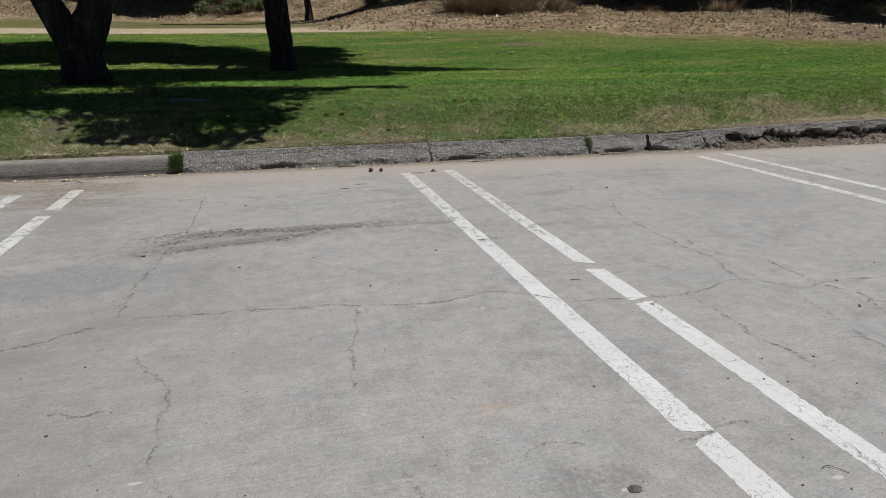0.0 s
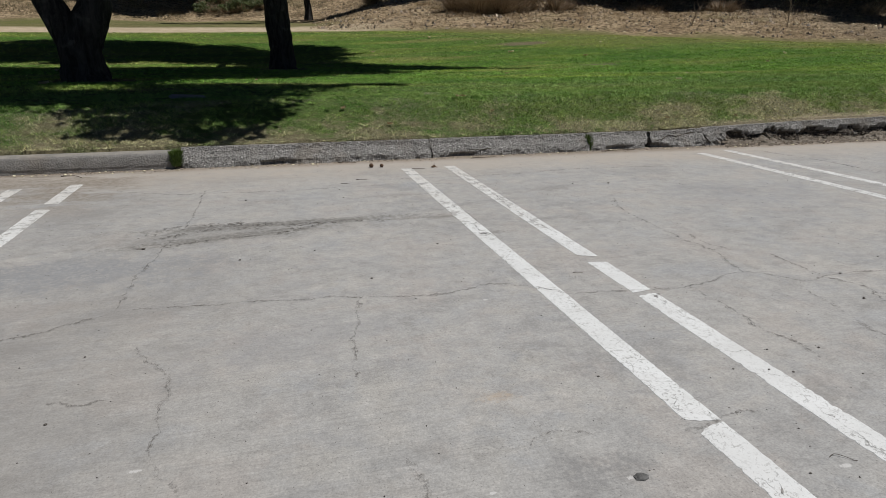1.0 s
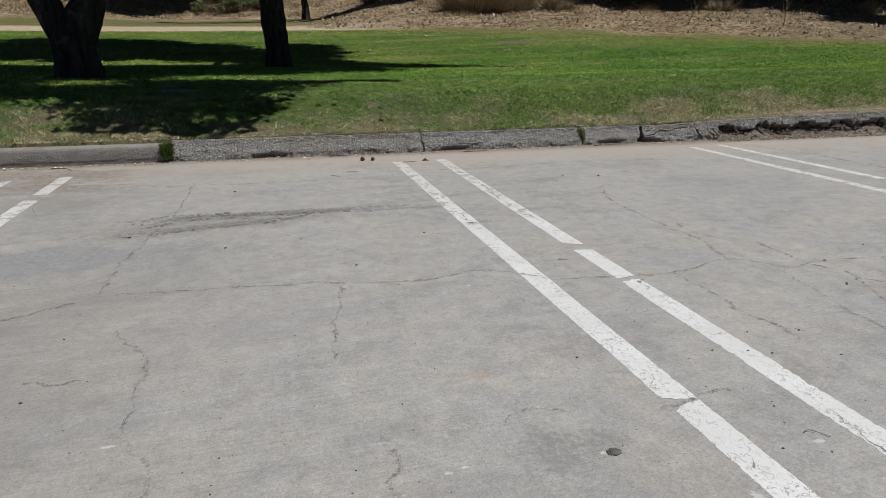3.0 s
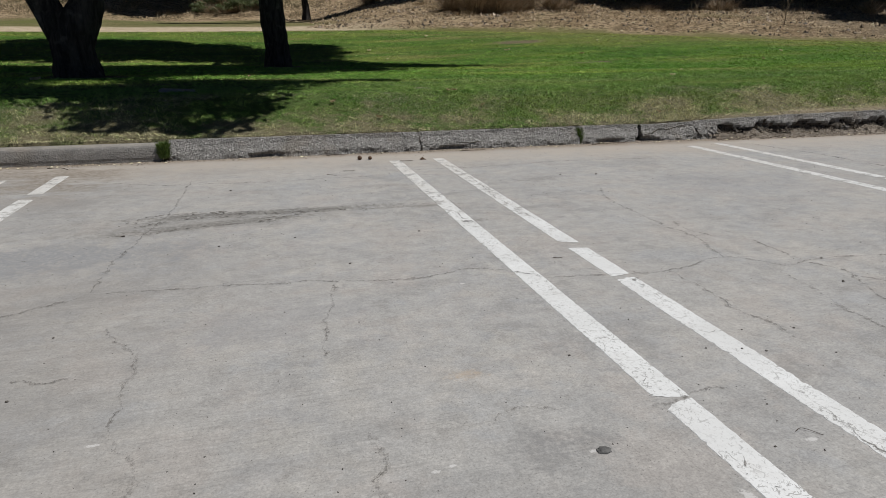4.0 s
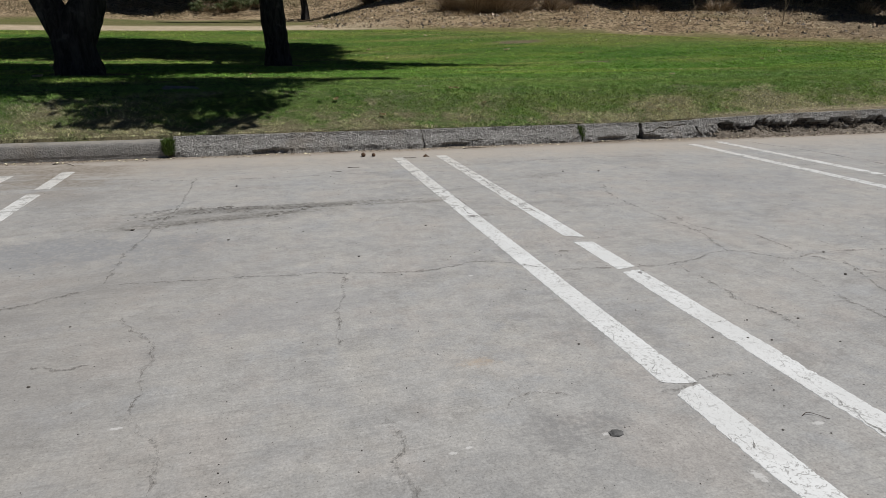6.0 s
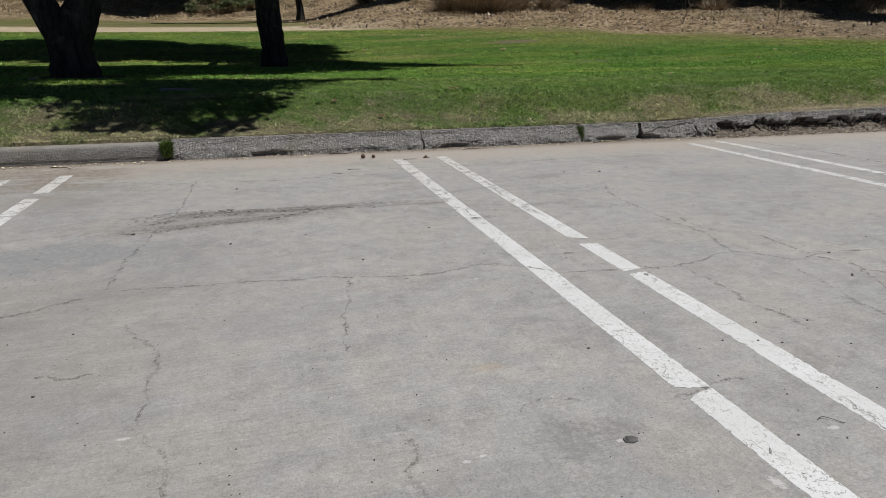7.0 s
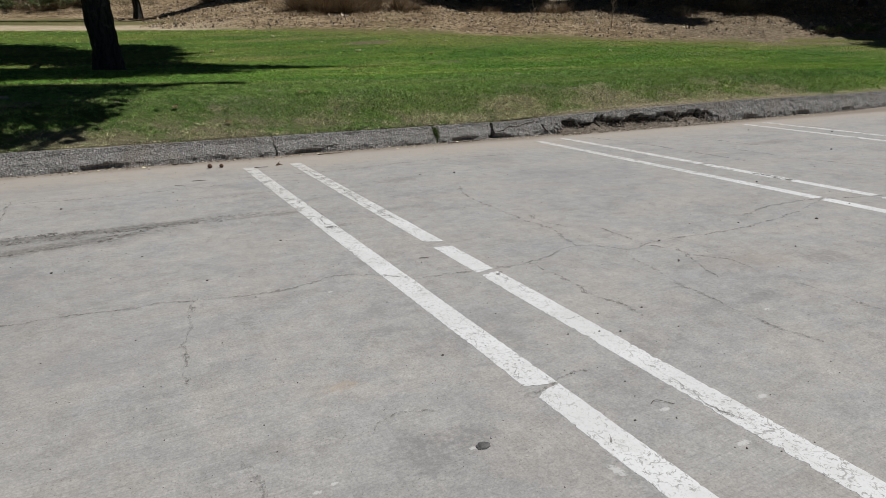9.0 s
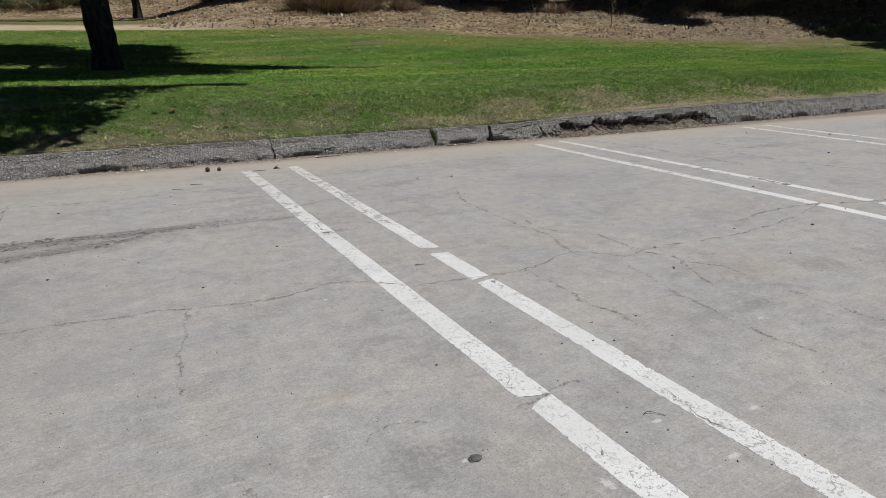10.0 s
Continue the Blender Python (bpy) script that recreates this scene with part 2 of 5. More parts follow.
def make_paint():
    m, nt, b = material("worn_white_paint", 0.6, 0.35)
    base, *_ = concrete_colour(nt)
    def veins(scale, thin, mask_scale, lo, hi, shift):
        """Short curved cracks: the level line of a noise, kept in places."""
        ridge = calc(nt, "ABSOLUTE", calc(nt, "SUBTRACT", grain(nt, scale, 3, 0.55, place(nt, shift=shift), 0.4), 0.5))
        return calc(nt, "MULTIPLY", span(nt, ridge, thin, thin * 0.35), span(nt, grain(nt, mask_scale, 4, 0.6, place(nt, shift=shift)), lo, hi))

    crackle = calc(nt, "MAXIMUM", veins(30, 0.024, 44, 0.5, 0.56, (1, 2, 0)), veins(52, 0.034, 60, 0.5, 0.57, (6, 1, 0)))
    crackle = calc(nt, "MAXIMUM", crackle, veins(9, 0.011, 14, 0.47, 0.54, (3, 9, 0)))
    gone = calc(nt, "ADD", grain(nt, 13, 8, 0.8), span(nt, axes(nt)[1], 1.5, 2.4, 0, 0.085))
    chips = calc(nt, "MAXIMUM", span(nt, gone, 0.605, 0.64), calc(nt, "MULTIPLY", span(nt, grain(nt, 110, 4, 0.7, place(nt, (1.8, 0.8, 1), 40)), 0.63, 0.68), 0.7))
    base = blend(nt, calc(nt, "MULTIPLY", crackle, 0.5), base, (0.2, 0.2, 0.2))
    wear = calc(nt, "MAXIMUM", calc(nt, "MULTIPLY", crackle, span(nt, grain(nt, 4.5, 5, 0.7, place(nt, shift=(8, 8, 0))), 0.42, 0.6, 0.2, 0.8)), calc(nt, "MULTIPLY", chips, 0.9))
    white = blend(nt, span(nt, grain(nt, 3, 4), 0.35, 0.7), (0.69, 0.708, 0.715), (0.78, 0.802, 0.815))
    white = blend(nt, span(nt, grain(nt, 150, 3), 0.48, 0.75, 0, 0.3), white, (0.56, 0.56, 0.555))
    white = blend(nt, span(nt, grain(nt, 8, 5), 0.5, 0.7, 0, 0.35), white, (0.55, 0.548, 0.54))
    dusty = calc(nt, "MULTIPLY", span(nt, axes(nt)[1], 1.6, 4.1, 0.05, 0.5), span(nt, grain(nt, 10, 5), 0.3, 0.6, 0.4, 1))
    white = blend(nt, dusty, white, (0.55, 0.5, 0.44))
    plug(nt, blend(nt, wear, white, base), b.inputs["Base Color"])
    relief(nt, b, calc(nt, "SUBTRACT", calc(nt, "MULTIPLY", grain(nt, 70, 3), 0.5), wear), 0.3, 0.002)
    return m


def make_crack(name, colour, spread, lo, hi, scale=120, a=0.25, b_=0.6):
    """Dirt lying in a crack, with gaps where the slab shows through."""
    m, nt, b = material(name, 0.95, 0.1)
    plug(nt, blend(nt, span(nt, grain(nt, 40, 4), 0.35, 0.65), colour, tuple(v * spread for v in colour)), b.inputs["Base Color"])
    gaps = calc(nt, "MULTIPLY", span(nt, grain(nt, scale, 5, 0.75), a, b_, 0.0 if scale < 100 else 0.35, 1.0), span(nt, grain(nt, 9, 3), 0.3, 0.65, lo, hi))
    plug(nt, gaps, b.inputs["Alpha"])
    return m


def make_kerb(name, lo, hi, pits=0.6, bumps=0.8, flecks=0.75):
    m, nt, b = material(name, 0.9, 0.2)
    v = nt.nodes.new("ShaderNodeTexVoronoi")
    v.inputs["Scale"].default_value = 85
    nt.links.new(place(nt), v.inputs["Vector"])
    c = blend(nt, span(nt, grain(nt, 9, 6, 0.7), 0.3, 0.7), lo, hi)
    c = blend(nt, span(nt, v.outputs["Color"], 0.66, 0.9, 0, flecks), c, (0.5, 0.49, 0.47))
    c = blend(nt, span(nt, grain(nt, 85, 4, 0.75), 0.47, 0.38, 0, pits), c, (0.07, 0.066, 0.06))
    c = blend(nt, span(nt, grain(nt, 2.3, 4), 0.52, 0.7, 0, 0.5), c, (0.22, 0.19, 0.155))
    # tan dust lying on the top
    n = nt.nodes.new("ShaderNodeNewGeometry")
    s = nt.nodes.new("ShaderNodeSeparateXYZ")
    nt.links.new(n.outputs["Normal"], s.inputs[0])
    dust = calc(nt, "MULTIPLY", span(nt, s.outputs[2], 0.75, 0.98), span(nt, grain(nt, 7, 7, 0.75), 0.42, 0.58, 0.1, 0.65))
    c = blend(nt, dust, c, (0.33, 0.308, 0.27))
    plug(nt, c, b.inputs["Base Color"])
    relief(nt, b, calc(nt, "ADD", grain(nt, 60, 4, 0.7), calc(nt, "MULTIPLY", v.outputs["Distance"], 0.6)), bumps, 0.016)
    return m


def attribute(nt, name):
    n = nt.nodes.new("ShaderNodeAttribute")
    n.attribute_name = name
    return n.outputs["Fac"]


def lawn_colour(nt, bright=1.0, mixed=None):
    """Mown turf: greens with yellow mowing bands and straw where it dries out by the kerb."""
    big = grain(nt, 0.35, 4, 0.6)
    mid = grain(nt, 2.2, 5, 0.65)
    band = grain(nt, 1, 3, 0.5, place(nt, (0.12, 0.75, 1), turn=-10))
    ax = axes(nt)
    c = blend(nt, span(nt, mid, 0.35, 0.68), (0.13, 0.27, 0.043), (0.215, 0.37, 0.075))
    c = blend(nt, span(nt, band, 0.43, 0.62, 0, 0.7), c, (0.34, 0.41, 0.09))
    c = blend(nt, span(nt, big, 0.6, 0.42, 0, 0.45), c, (0.09, 0.225, 0.042))
    tired = grain(nt, 1, 5, 0.65, place(nt, (0.22, 0.9, 1), turn=-8, shift=(4, 1, 0)))
    c = blend(nt, span(nt, tired, 0.53, 0.66, 0, 0.7), c, (0.37, 0.37, 0.14))
    c = blend(nt, span(nt, tired, 0.45, 0.33, 0, 0.6), c, (0.065, 0.19, 0.035))
    uphill = calc(nt, "MAXIMUM", calc(nt, "ADD", calc(nt, "MULTIPLY", ax[0], 0.447), calc(nt, "MULTIPLY", ax[1], 0.894)), calc(nt, "SUBTRACT", ax[1], 0.9))
    c = blend(nt, span(nt, calc(nt, "ADD", uphill, calc(nt, "MULTIPLY", mid, 2.0)), 24.0, 26.4, 0, 0.6), c, (0.3, 0.27, 0.12))
    c = blend(nt, calc(nt, "MULTIPLY", span(nt, calc(nt, "ADD", uphill, calc(nt, "MULTIPLY", tired, 5.0)), 20.5, 26.0, 0, 0.65), span(nt, ax[0], 2.0, 9.0)), c, (0.35, 0.345, 0.13))
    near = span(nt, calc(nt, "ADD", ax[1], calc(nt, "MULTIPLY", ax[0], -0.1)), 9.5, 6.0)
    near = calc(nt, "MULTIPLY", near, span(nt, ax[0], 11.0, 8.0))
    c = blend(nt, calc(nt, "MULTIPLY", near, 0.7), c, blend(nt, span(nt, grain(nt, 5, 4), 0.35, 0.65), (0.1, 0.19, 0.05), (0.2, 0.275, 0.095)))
    # dried-out patches by the kerb, wider to the right
    reach = calc(nt, "ADD", ax[1], calc(nt, "MULTIPLY", span(nt, ax[0], 0.0, 4.5), -0.4))
    reach = calc(nt, "ADD", reach, calc(nt, "MULTIPLY", span(nt, ax[0], -1.4, -2.2), -0.3))
    reach = calc(nt, "ADD", reach, calc(nt, "MULTIPLY", span(nt, ax[0], 7.0, 9.5), 1.4))
    patch = calc(nt, "ADD", calc(nt, "MULTIPLY", grain(nt, 1.7, 8, 0.75, place(nt, (0.8, 1.3, 1))), 2.6), calc(nt, "MULTIPLY", reach, -0.62))
    worn = span(nt, patch, -1.72, -1.25, 0, 0.95)
    if mixed is None:
        c = blend(nt, worn, c, (0.36, 0.32, 0.2))
    else:
        pick = calc(nt, "FRACT", calc(nt, "MULTIPLY", mixed, 37.3))
        c = blend(nt, span(nt, calc(nt, "SUBTRACT", worn, pick), -0.08, 0.08, 0, 0.9), c, (0.47, 0.435, 0.3))
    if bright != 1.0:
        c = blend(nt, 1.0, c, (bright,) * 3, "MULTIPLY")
    return c, mid


def make_ground():
    m, nt, b = material("ground_turf_and_bank", 0.95, 0.1)
    # turf at half tone: the shade between blades is painted into this sheet
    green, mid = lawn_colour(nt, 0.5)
    soil = blend(nt, span(nt, grain(nt, 18, 5), 0.35, 0.65), (0.1, 0.08, 0.05), (0.2, 0.165, 0.11))
    green = blend(nt, span(nt, grain(nt, 26, 5, 0.7), 0.5, 0.32, 0, 0.45), green, soil)
    straw = blend(nt, span(nt, grain(nt, 0.5, 6, 0.7), 0.35, 0.68), (0.3, 0.222, 0.135), (0.48, 0.375, 0.245))
    straw = blend(nt, span(nt, grain(nt, 6, 6, 0.75), 0.53, 0.42, 0, 0.9), straw, (0.07, 0.05, 0.032))
    straw = blend(nt, span(nt, grain(nt, 13, 5, 0.75, place(nt, shift=(3, 9, 0))), 0.55, 0.66, 0, 0.7), straw, (0.5, 0.41, 0.27))
    straw = blend(nt, span(nt, grain(nt, 1.6, 7, 0.75), 0.5, 0.38, 0, 0.7), straw, (0.13, 0.095, 0.058))
    straw = blend(nt, span(nt, grain(nt, 0.22, 4, 0.6), 0.55, 0.7, 0, 0.5), straw, (0.16, 0.15, 0.07))
    mould = span(nt, calc(nt, "ADD", axes(nt)[0], calc(nt, "MULTIPLY", grain(nt, 0.4, 5, 0.7), 8.0)), 21.0, 27.0, 0, 0.6)
    straw = blend(nt, mould, straw, blend(nt, span(nt, grain(nt, 8, 6, 0.75), 0.4, 0.6), (0.1, 0.085, 0.065), (0.26, 0.215, 0.16)))
    dirt = blend(nt, span(nt, grain(nt, 3, 5), 0.35, 0.65), (0.44, 0.36, 0.25), (0.57, 0.48, 0.35))
    bare = blend(nt, span(nt, grain(nt, 9, 5), 0.35, 0.65), (0.13, 0.1, 0.07), (0.22, 0.18, 0.13))
    c = blend(nt, attribute(nt, "dry"), green, straw)
    c = blend(nt, attribute(nt, "path"), c, dirt)
    c = blend(nt, attribute(nt, "bare"), c, bare)
    plug(nt, c, b.inputs["Base Color"])
    relief(nt, b, calc(nt, "ADD", grain(nt, 30, 5, 0.7), calc(nt, "MULTIPLY", grain(nt, 7, 6, 0.7), 2.5)), 0.8, 0.035)
    return m


def make_blades():
    m, nt, b = material("grass_blades", 0.7, 0.1)
    g = nt.nodes.new("ShaderNodeNewGeometry")
    r = g.outputs["Random Per Island"]
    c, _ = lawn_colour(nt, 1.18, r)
    c = blend(nt, span(nt, r, 0.0, 1.0, 0.0, 1.0), blend(nt, 1.0, c, (0.3, 0.34, 0.3), "MULTIPLY"), blend(nt, 1.0, c, (2.15, 2.15, 1.95), "MULTIPLY"))
    c = blend(nt, span(nt, r, 0.9, 0.95, 0, 0.8), c, (0.42, 0.37, 0.2))
    plug(nt, c, b.inputs["Base Color"])
    return m


def make_straw():
    m, nt, b = material("dry_grass_stalks", 0.7, 0.2)
    g = nt.nodes.new("ShaderNodeNewGeometry")
    c = blend(nt, g.outputs["Random Per Island"], (0.08, 0.056, 0.034), (0.56, 0.43, 0.265))
    plug(nt, c, b.inputs["Base Color"])
    return m


def make_leaf(name, a, c2):
    m, nt, b = material(name, 0.5, 0.35)
    g = nt.nodes.new("ShaderNodeNewGeometry")
    plug(nt, blend(nt, g.outputs["Random Per Island"], a, c2), b.inputs["Base Color"])
    return m


def make_bark():
    m, nt, b = material("dark_oak_bark", 0.9, 0.15)
    ridges = grain(nt, 1, 6, 0.7, place(nt, (13, 13, 3)), 0.6)
    c = blend(nt, span(nt, ridges, 0.35, 0.65), (0.02, 0.019, 0.018), (0.07, 0.064, 0.059))
    c = blend(nt, span(nt, grain(nt, 4, 5), 0.58, 0.7, 0, 0.5), c, (0.16, 0.15, 0.135))
    plug(nt, c, b.inputs["Base Color"])
    relief(nt, b, ridges, 1.0, 0.04)
    return m


def make_plain(name, a, c2, scale=20, rough=0.8):
    m, nt, b = material(name, rough, 0.25)
    n = grain(nt, scale, 5, 0.65)
    plug(nt, blend(nt, span(nt, n, 0.3, 0.7), a, c2), b.inputs["Base Color"])
    relief(nt, b, n, 0.5, 0.005)
    return m


CONCRETE, PAINT = make_concrete(), make_paint()
CRACK = make_crack("crack_dirt", (0.1, 0.094, 0.086), 2.0, 0.08, 0.55)
HAIRLINE = make_crack("hairline_crack_dirt", (0.15, 0.143, 0.133), 1.5, 0.0, 0.36)
SMEAR = make_crack("dirt_along_crack", (0.2, 0.19, 0.178), 1.35, 0.12, 0.48, 60, 0.45, 0.6)
SMUDGE = make_crack("rough_dark_smudge", (0.13, 0.123, 0.113), 1.8, 0.0, 0.85, 42, 0.46, 0.6)
CHIPPED = make_crack("bare_patch_in_paint", (0.25, 0.245, 0.238), 1.3, 0.0, 1.0, 30, 0.44, 0.52)
KERB_OLD = make_kerb("old_kerb_aggregate", (0.2, 0.196, 0.188), (0.29, 0.283, 0.271), 0.65, 1.0)
KERB_NEW = make_kerb("smooth_kerb_concrete", (0.2, 0.194, 0.184), (0.265, 0.256, 0.242), 0.3, 0.3, 0.12)
GROUND, BLADES, STRAW = make_ground(), make_blades(), make_straw()
PALE_STRAW = make_leaf("pale_straw", (0.2, 0.19, 0.1), (0.64, 0.6, 0.44))
SCRUB = make_leaf("dry_scrub", (0.045, 0.045, 0.022), (0.27, 0.21, 0.115))
OAK_LEAF = make_leaf("oak_leaves", (0.03, 0.05, 0.015), (0.07, 0.1, 0.03))
BRUSH_LEAF = make_leaf("grey_green_brush", (0.06, 0.085, 0.03), (0.17, 0.21, 0.09))
TWIGS = make_leaf("dry_brown_twigs", (0.09, 0.066, 0.045), (0.48, 0.37, 0.25))
BARK = make_bark()
DEBRIS = make_leaf("kerb_litter", (0.06, 0.048, 0.037), (0.32, 0.265, 0.205))
GRIT = make_leaf("dark_grit", (0.02, 0.018, 0.016), (0.09, 0.08, 0.07))
CONE = make_plain("seed_ball_brown", (0.06, 0.035, 0.022), (0.16, 0.1, 0.065), 60)
TAR = make_plain("dark_tar", (0.085, 0.085, 0.085), (0.16, 0.16, 0.158), 60, 0.85)
# black-brown broken core, with the recess's shade painted into its colour
CAVITY = make_plain("dark_core_and_shade", (0.02, 0.017, 0.014), (0.17, 0.15, 0.125), 38, 0.95)
STICK = make_plain("twig_bark", (0.035, 0.027, 0.02), (0.1, 0.075, 0.055), 60)
DRYLEAF = make_plain("dry_leaf", (0.38, 0.29, 0.17), (0.6, 0.5, 0.33), 30, 0.6)
PALELEAF = make_plain("pale_dry_leaf", (0.6, 0.54, 0.34), (0.8, 0.75, 0.55), 30, 0.6)


# ---- mesh helpers ----
def finish(name, bm, mat, parent=None, smooth_faces=False):
    me = bpy.data.meshes.new(name)
    bm.normal_update()
    bm.to_mesh(me)
    bm.free()
    me.materials.append(mat)
    if smooth_faces:
        me.polygons.foreach_set("use_smooth", [True] * len(me.polygons))
    ob = new(name, me)
    if parent is not None:
        ob.parent = parent
    return ob


def part(name, bm, mat, parent, label="", smooth_faces=False):
    ob = finish(name, bm, mat, parent, smooth_faces)
    return tagged(ob, label=label) if label else ob


def flat_mesh(name, verts, faces, mat, parent=None, smooth_faces=False):
    """A mesh out of numpy arrays: vertices (n, 3), faces (m, 3 or 4)."""
    me = bpy.data.meshes.new(name)
    n, k = faces.shape
    me.vertices.add(len(verts))
    me.vertices.foreach_set("co", np.asarray(verts, dtype=np.float32).ravel())
    me.loops.add(n * k)
    me.loops.foreach_set("vertex_index", np.asarray(faces, dtype=np.int32).ravel())
    me.polygons.add(n)
    me.polygons.foreach_set("loop_start", np.arange(0, n * k, k, dtype=np.int32))
    me.polygons.foreach_set("use_smooth", np.full(n, smooth_faces))
    me.update(calc_edges=True)
    me.materials.append(mat)
    ob = new(name, me)
    if parent is not None:
        ob.parent = parent
    return ob


def tube(bm, points, radii, sides=10, rough=0.0, seed=0.0, cap=True):
    """A tapered, uneven round limb along points."""
    rings = []
    for i, (p, r) in enumerate(zip(points, radii)):
        p = Vector(p)
        way = (Vector(points[min(i + 1, len(points) - 1)]) - Vector(points[max(i - 1, 0)])).normalized()
        side = way.cross(Vector((0.3, 1, 0.1))).normalized()
        up = side.cross(way)
        ring = []
        for k in range(sides):
            a = 2 * math.pi * k / sides
            w = 1 + rough * noise.noise((math.cos(a) * 1.7 + seed, math.sin(a) * 1.7, i * 0.35 + seed))
            ring.append(bm.verts.new(p + (side * math.cos(a) + up * math.sin(a)) * r * w))
        rings.append(ring)
    for a, b in zip(rings, rings[1:]):
        for k in range(sides):
            bm.faces.new((a[k], a[(k + 1) % sides], b[(k + 1) % sides], b[k]))
    if cap:
        bm.faces.new(rings[-1])
        bm.faces.new(rings[0][::-1])


def bend(points, steps=4, wobble=0.0, seed=0.0):
    """A smooth, slightly wandering line through points."""
    out = []
    pts = [Vector(p) for p in points]
    for i in range(len(pts) - 1):
        p0, p1, p2, p3 = pts[max(i - 1, 0)], pts[i], pts[i + 1], pts[min(i + 2, len(pts) - 1)]
        for s in range(steps):
            u = s / steps
            q = 0.5 * (2 * p1 + (p2 - p0) * u + (2 * p0 - 5 * p1 + 4 * p2 - p3) * u * u + (3 * p1 - p0 - 3 * p2 + p3) * u ** 3)
            out.append(q + wobble * noise.noise_vector(q * 1.3 + Vector((seed, 0, 0))))
    out.append(pts[-1])
    return out


# ---- the lot ----
def build_lot():
    bm = bmesh.new()
    xs = [-60, -30, -12] + [x * 0.5 for x in range(-12, 41)] + [30, 60]
    rows = []
    for x in xs:
        back = kerb_y(x) + 0.06
        rows.append([bm.verts.new((x, y, 0)) for y in (-45, -20, -8, -3, 0, 2, back)] + [bm.verts.new((x, back, -0.14))])
    for a, b in zip(rows, rows[1:]):
        for k in range(len(a) - 1):
            bm.faces.new((a[k], b[k], b[k + 1], a[k + 1]))
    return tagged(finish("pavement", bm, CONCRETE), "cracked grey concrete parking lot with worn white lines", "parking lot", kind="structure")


LOT = build_lot()


def stripe(x, y0, y1, width, seed, drift=0.0, first=None, last=None):
    """One run of painted line from y0 to y1: edges nibbled here and there, ends broken off unevenly."""
    bm = bmesh.new()
    n, cols = max(8, int(abs(y1 - y0) / 0.01)), 9
    way = 1 if y1 > y0 else -1

    def broken(u, k, slant):
        slant = 0.02 * noise.noise((seed, 3, k)) if slant is None else slant
        return -slant * u + way * (0.006 * noise.noise((u * 2.6, seed, k)) + 0.005 * noise.noise((u * 9, seed, k + 4)) + 0.006 * abs(u) ** 4 * (1 if k == 1 else -1))

    prev = None
    for i in range(n + 1):
        y = y0 + (y1 - y0) * i / n
        l = -width / 2 + 0.003 * noise.noise((y * 5, seed, 0)) + 0.0022 * noise.noise((y * 47, seed, 2)) + 0.014 * max(0.0, noise.noise((y * 55, seed, 11)) - 0.15)
        r = width / 2 + 0.003 * noise.noise((y * 5, seed, 5)) + 0.0022 * noise.noise((y * 47, seed, 7)) - 0.014 * max(0.0, noise.noise((y * 55, seed, 17)) - 0.2)
        cur = []
        for k in range(cols):
            u = 2 * k / (cols - 1) - 1
            shift = broken(u, 1, first) * max(0.0, 1 - i / 5) + broken(u, 2, last) * max(0.0, 1 - (n - i) / 5)
            cur.append(bm.verts.new((x - drift * (y - 1) + l + (r - l) * k / (cols - 1), y + shift, 0.0011)))
        cur = [bm.verts.new((cur[0].co.x - 0.001, cur[0].co.y, 0.0))] + cur + [bm.verts.new((cur[-1].co.x + 0.001, cur[-1].co.y, 0.0))]
        if prev:
            for k in range(cols + 1):
                bm.faces.new((prev[k], prev[k + 1], cur[k + 1], cur[k]))
        prev = cur
    return bm


def painted_line(x, runs, width, seed, label, drift=0.0):
    root = new("painted_line")
    tagged(root, label, "parking line", "parking bay lines")
    for i, (a, b, *slants) in enumerate(runs):
        part("paint_run", stripe(x, a, b, width, seed + i * 3.7, drift, *slants), PAINT, root)


WORN = "worn, crackled white parking line painted on concrete"
painted_line(0.0065, [(3.84, 0.25, None, 0.012), (0.224, -1.7, -0.014, 0.0)], 0.09, 1, WORN, 0.0067)
painted_line(0.351, [(3.86, 1.525, None, 0.02), (1.44, 1.078, 0.005, -0.01), (1.045, -1.7, -0.008, 0.0)], 0.087, 2, WORN, 0.003)
painted_line(2.8, [(3.95, 1.24), (1.215, -1.7)], 0.088, 3, WORN, 0.02)
painted_line(3.17, [(4.03, 2.38), (2.345, 1.66), (1.645, 1.12), (1.07, -1.7)], 0.082, 4, WORN, 0.028)
painted_line(5.76, [(4.0, 2.0), (1.97, -1.7)], 0.095, 5, WORN)
painted_line(6.16, [(4.03, 2.9), (2.86, -1.7)], 0.095, 6, WORN)
painted_line(-2.312, [(3.77, 3.2), (3.06, 1.1), (1.05, -1.7)], 0.08, 7, WORN)
painted_line(-2.662, [(3.7, 3.05), (3.0, -1.7)], 0.082, 8, WORN)


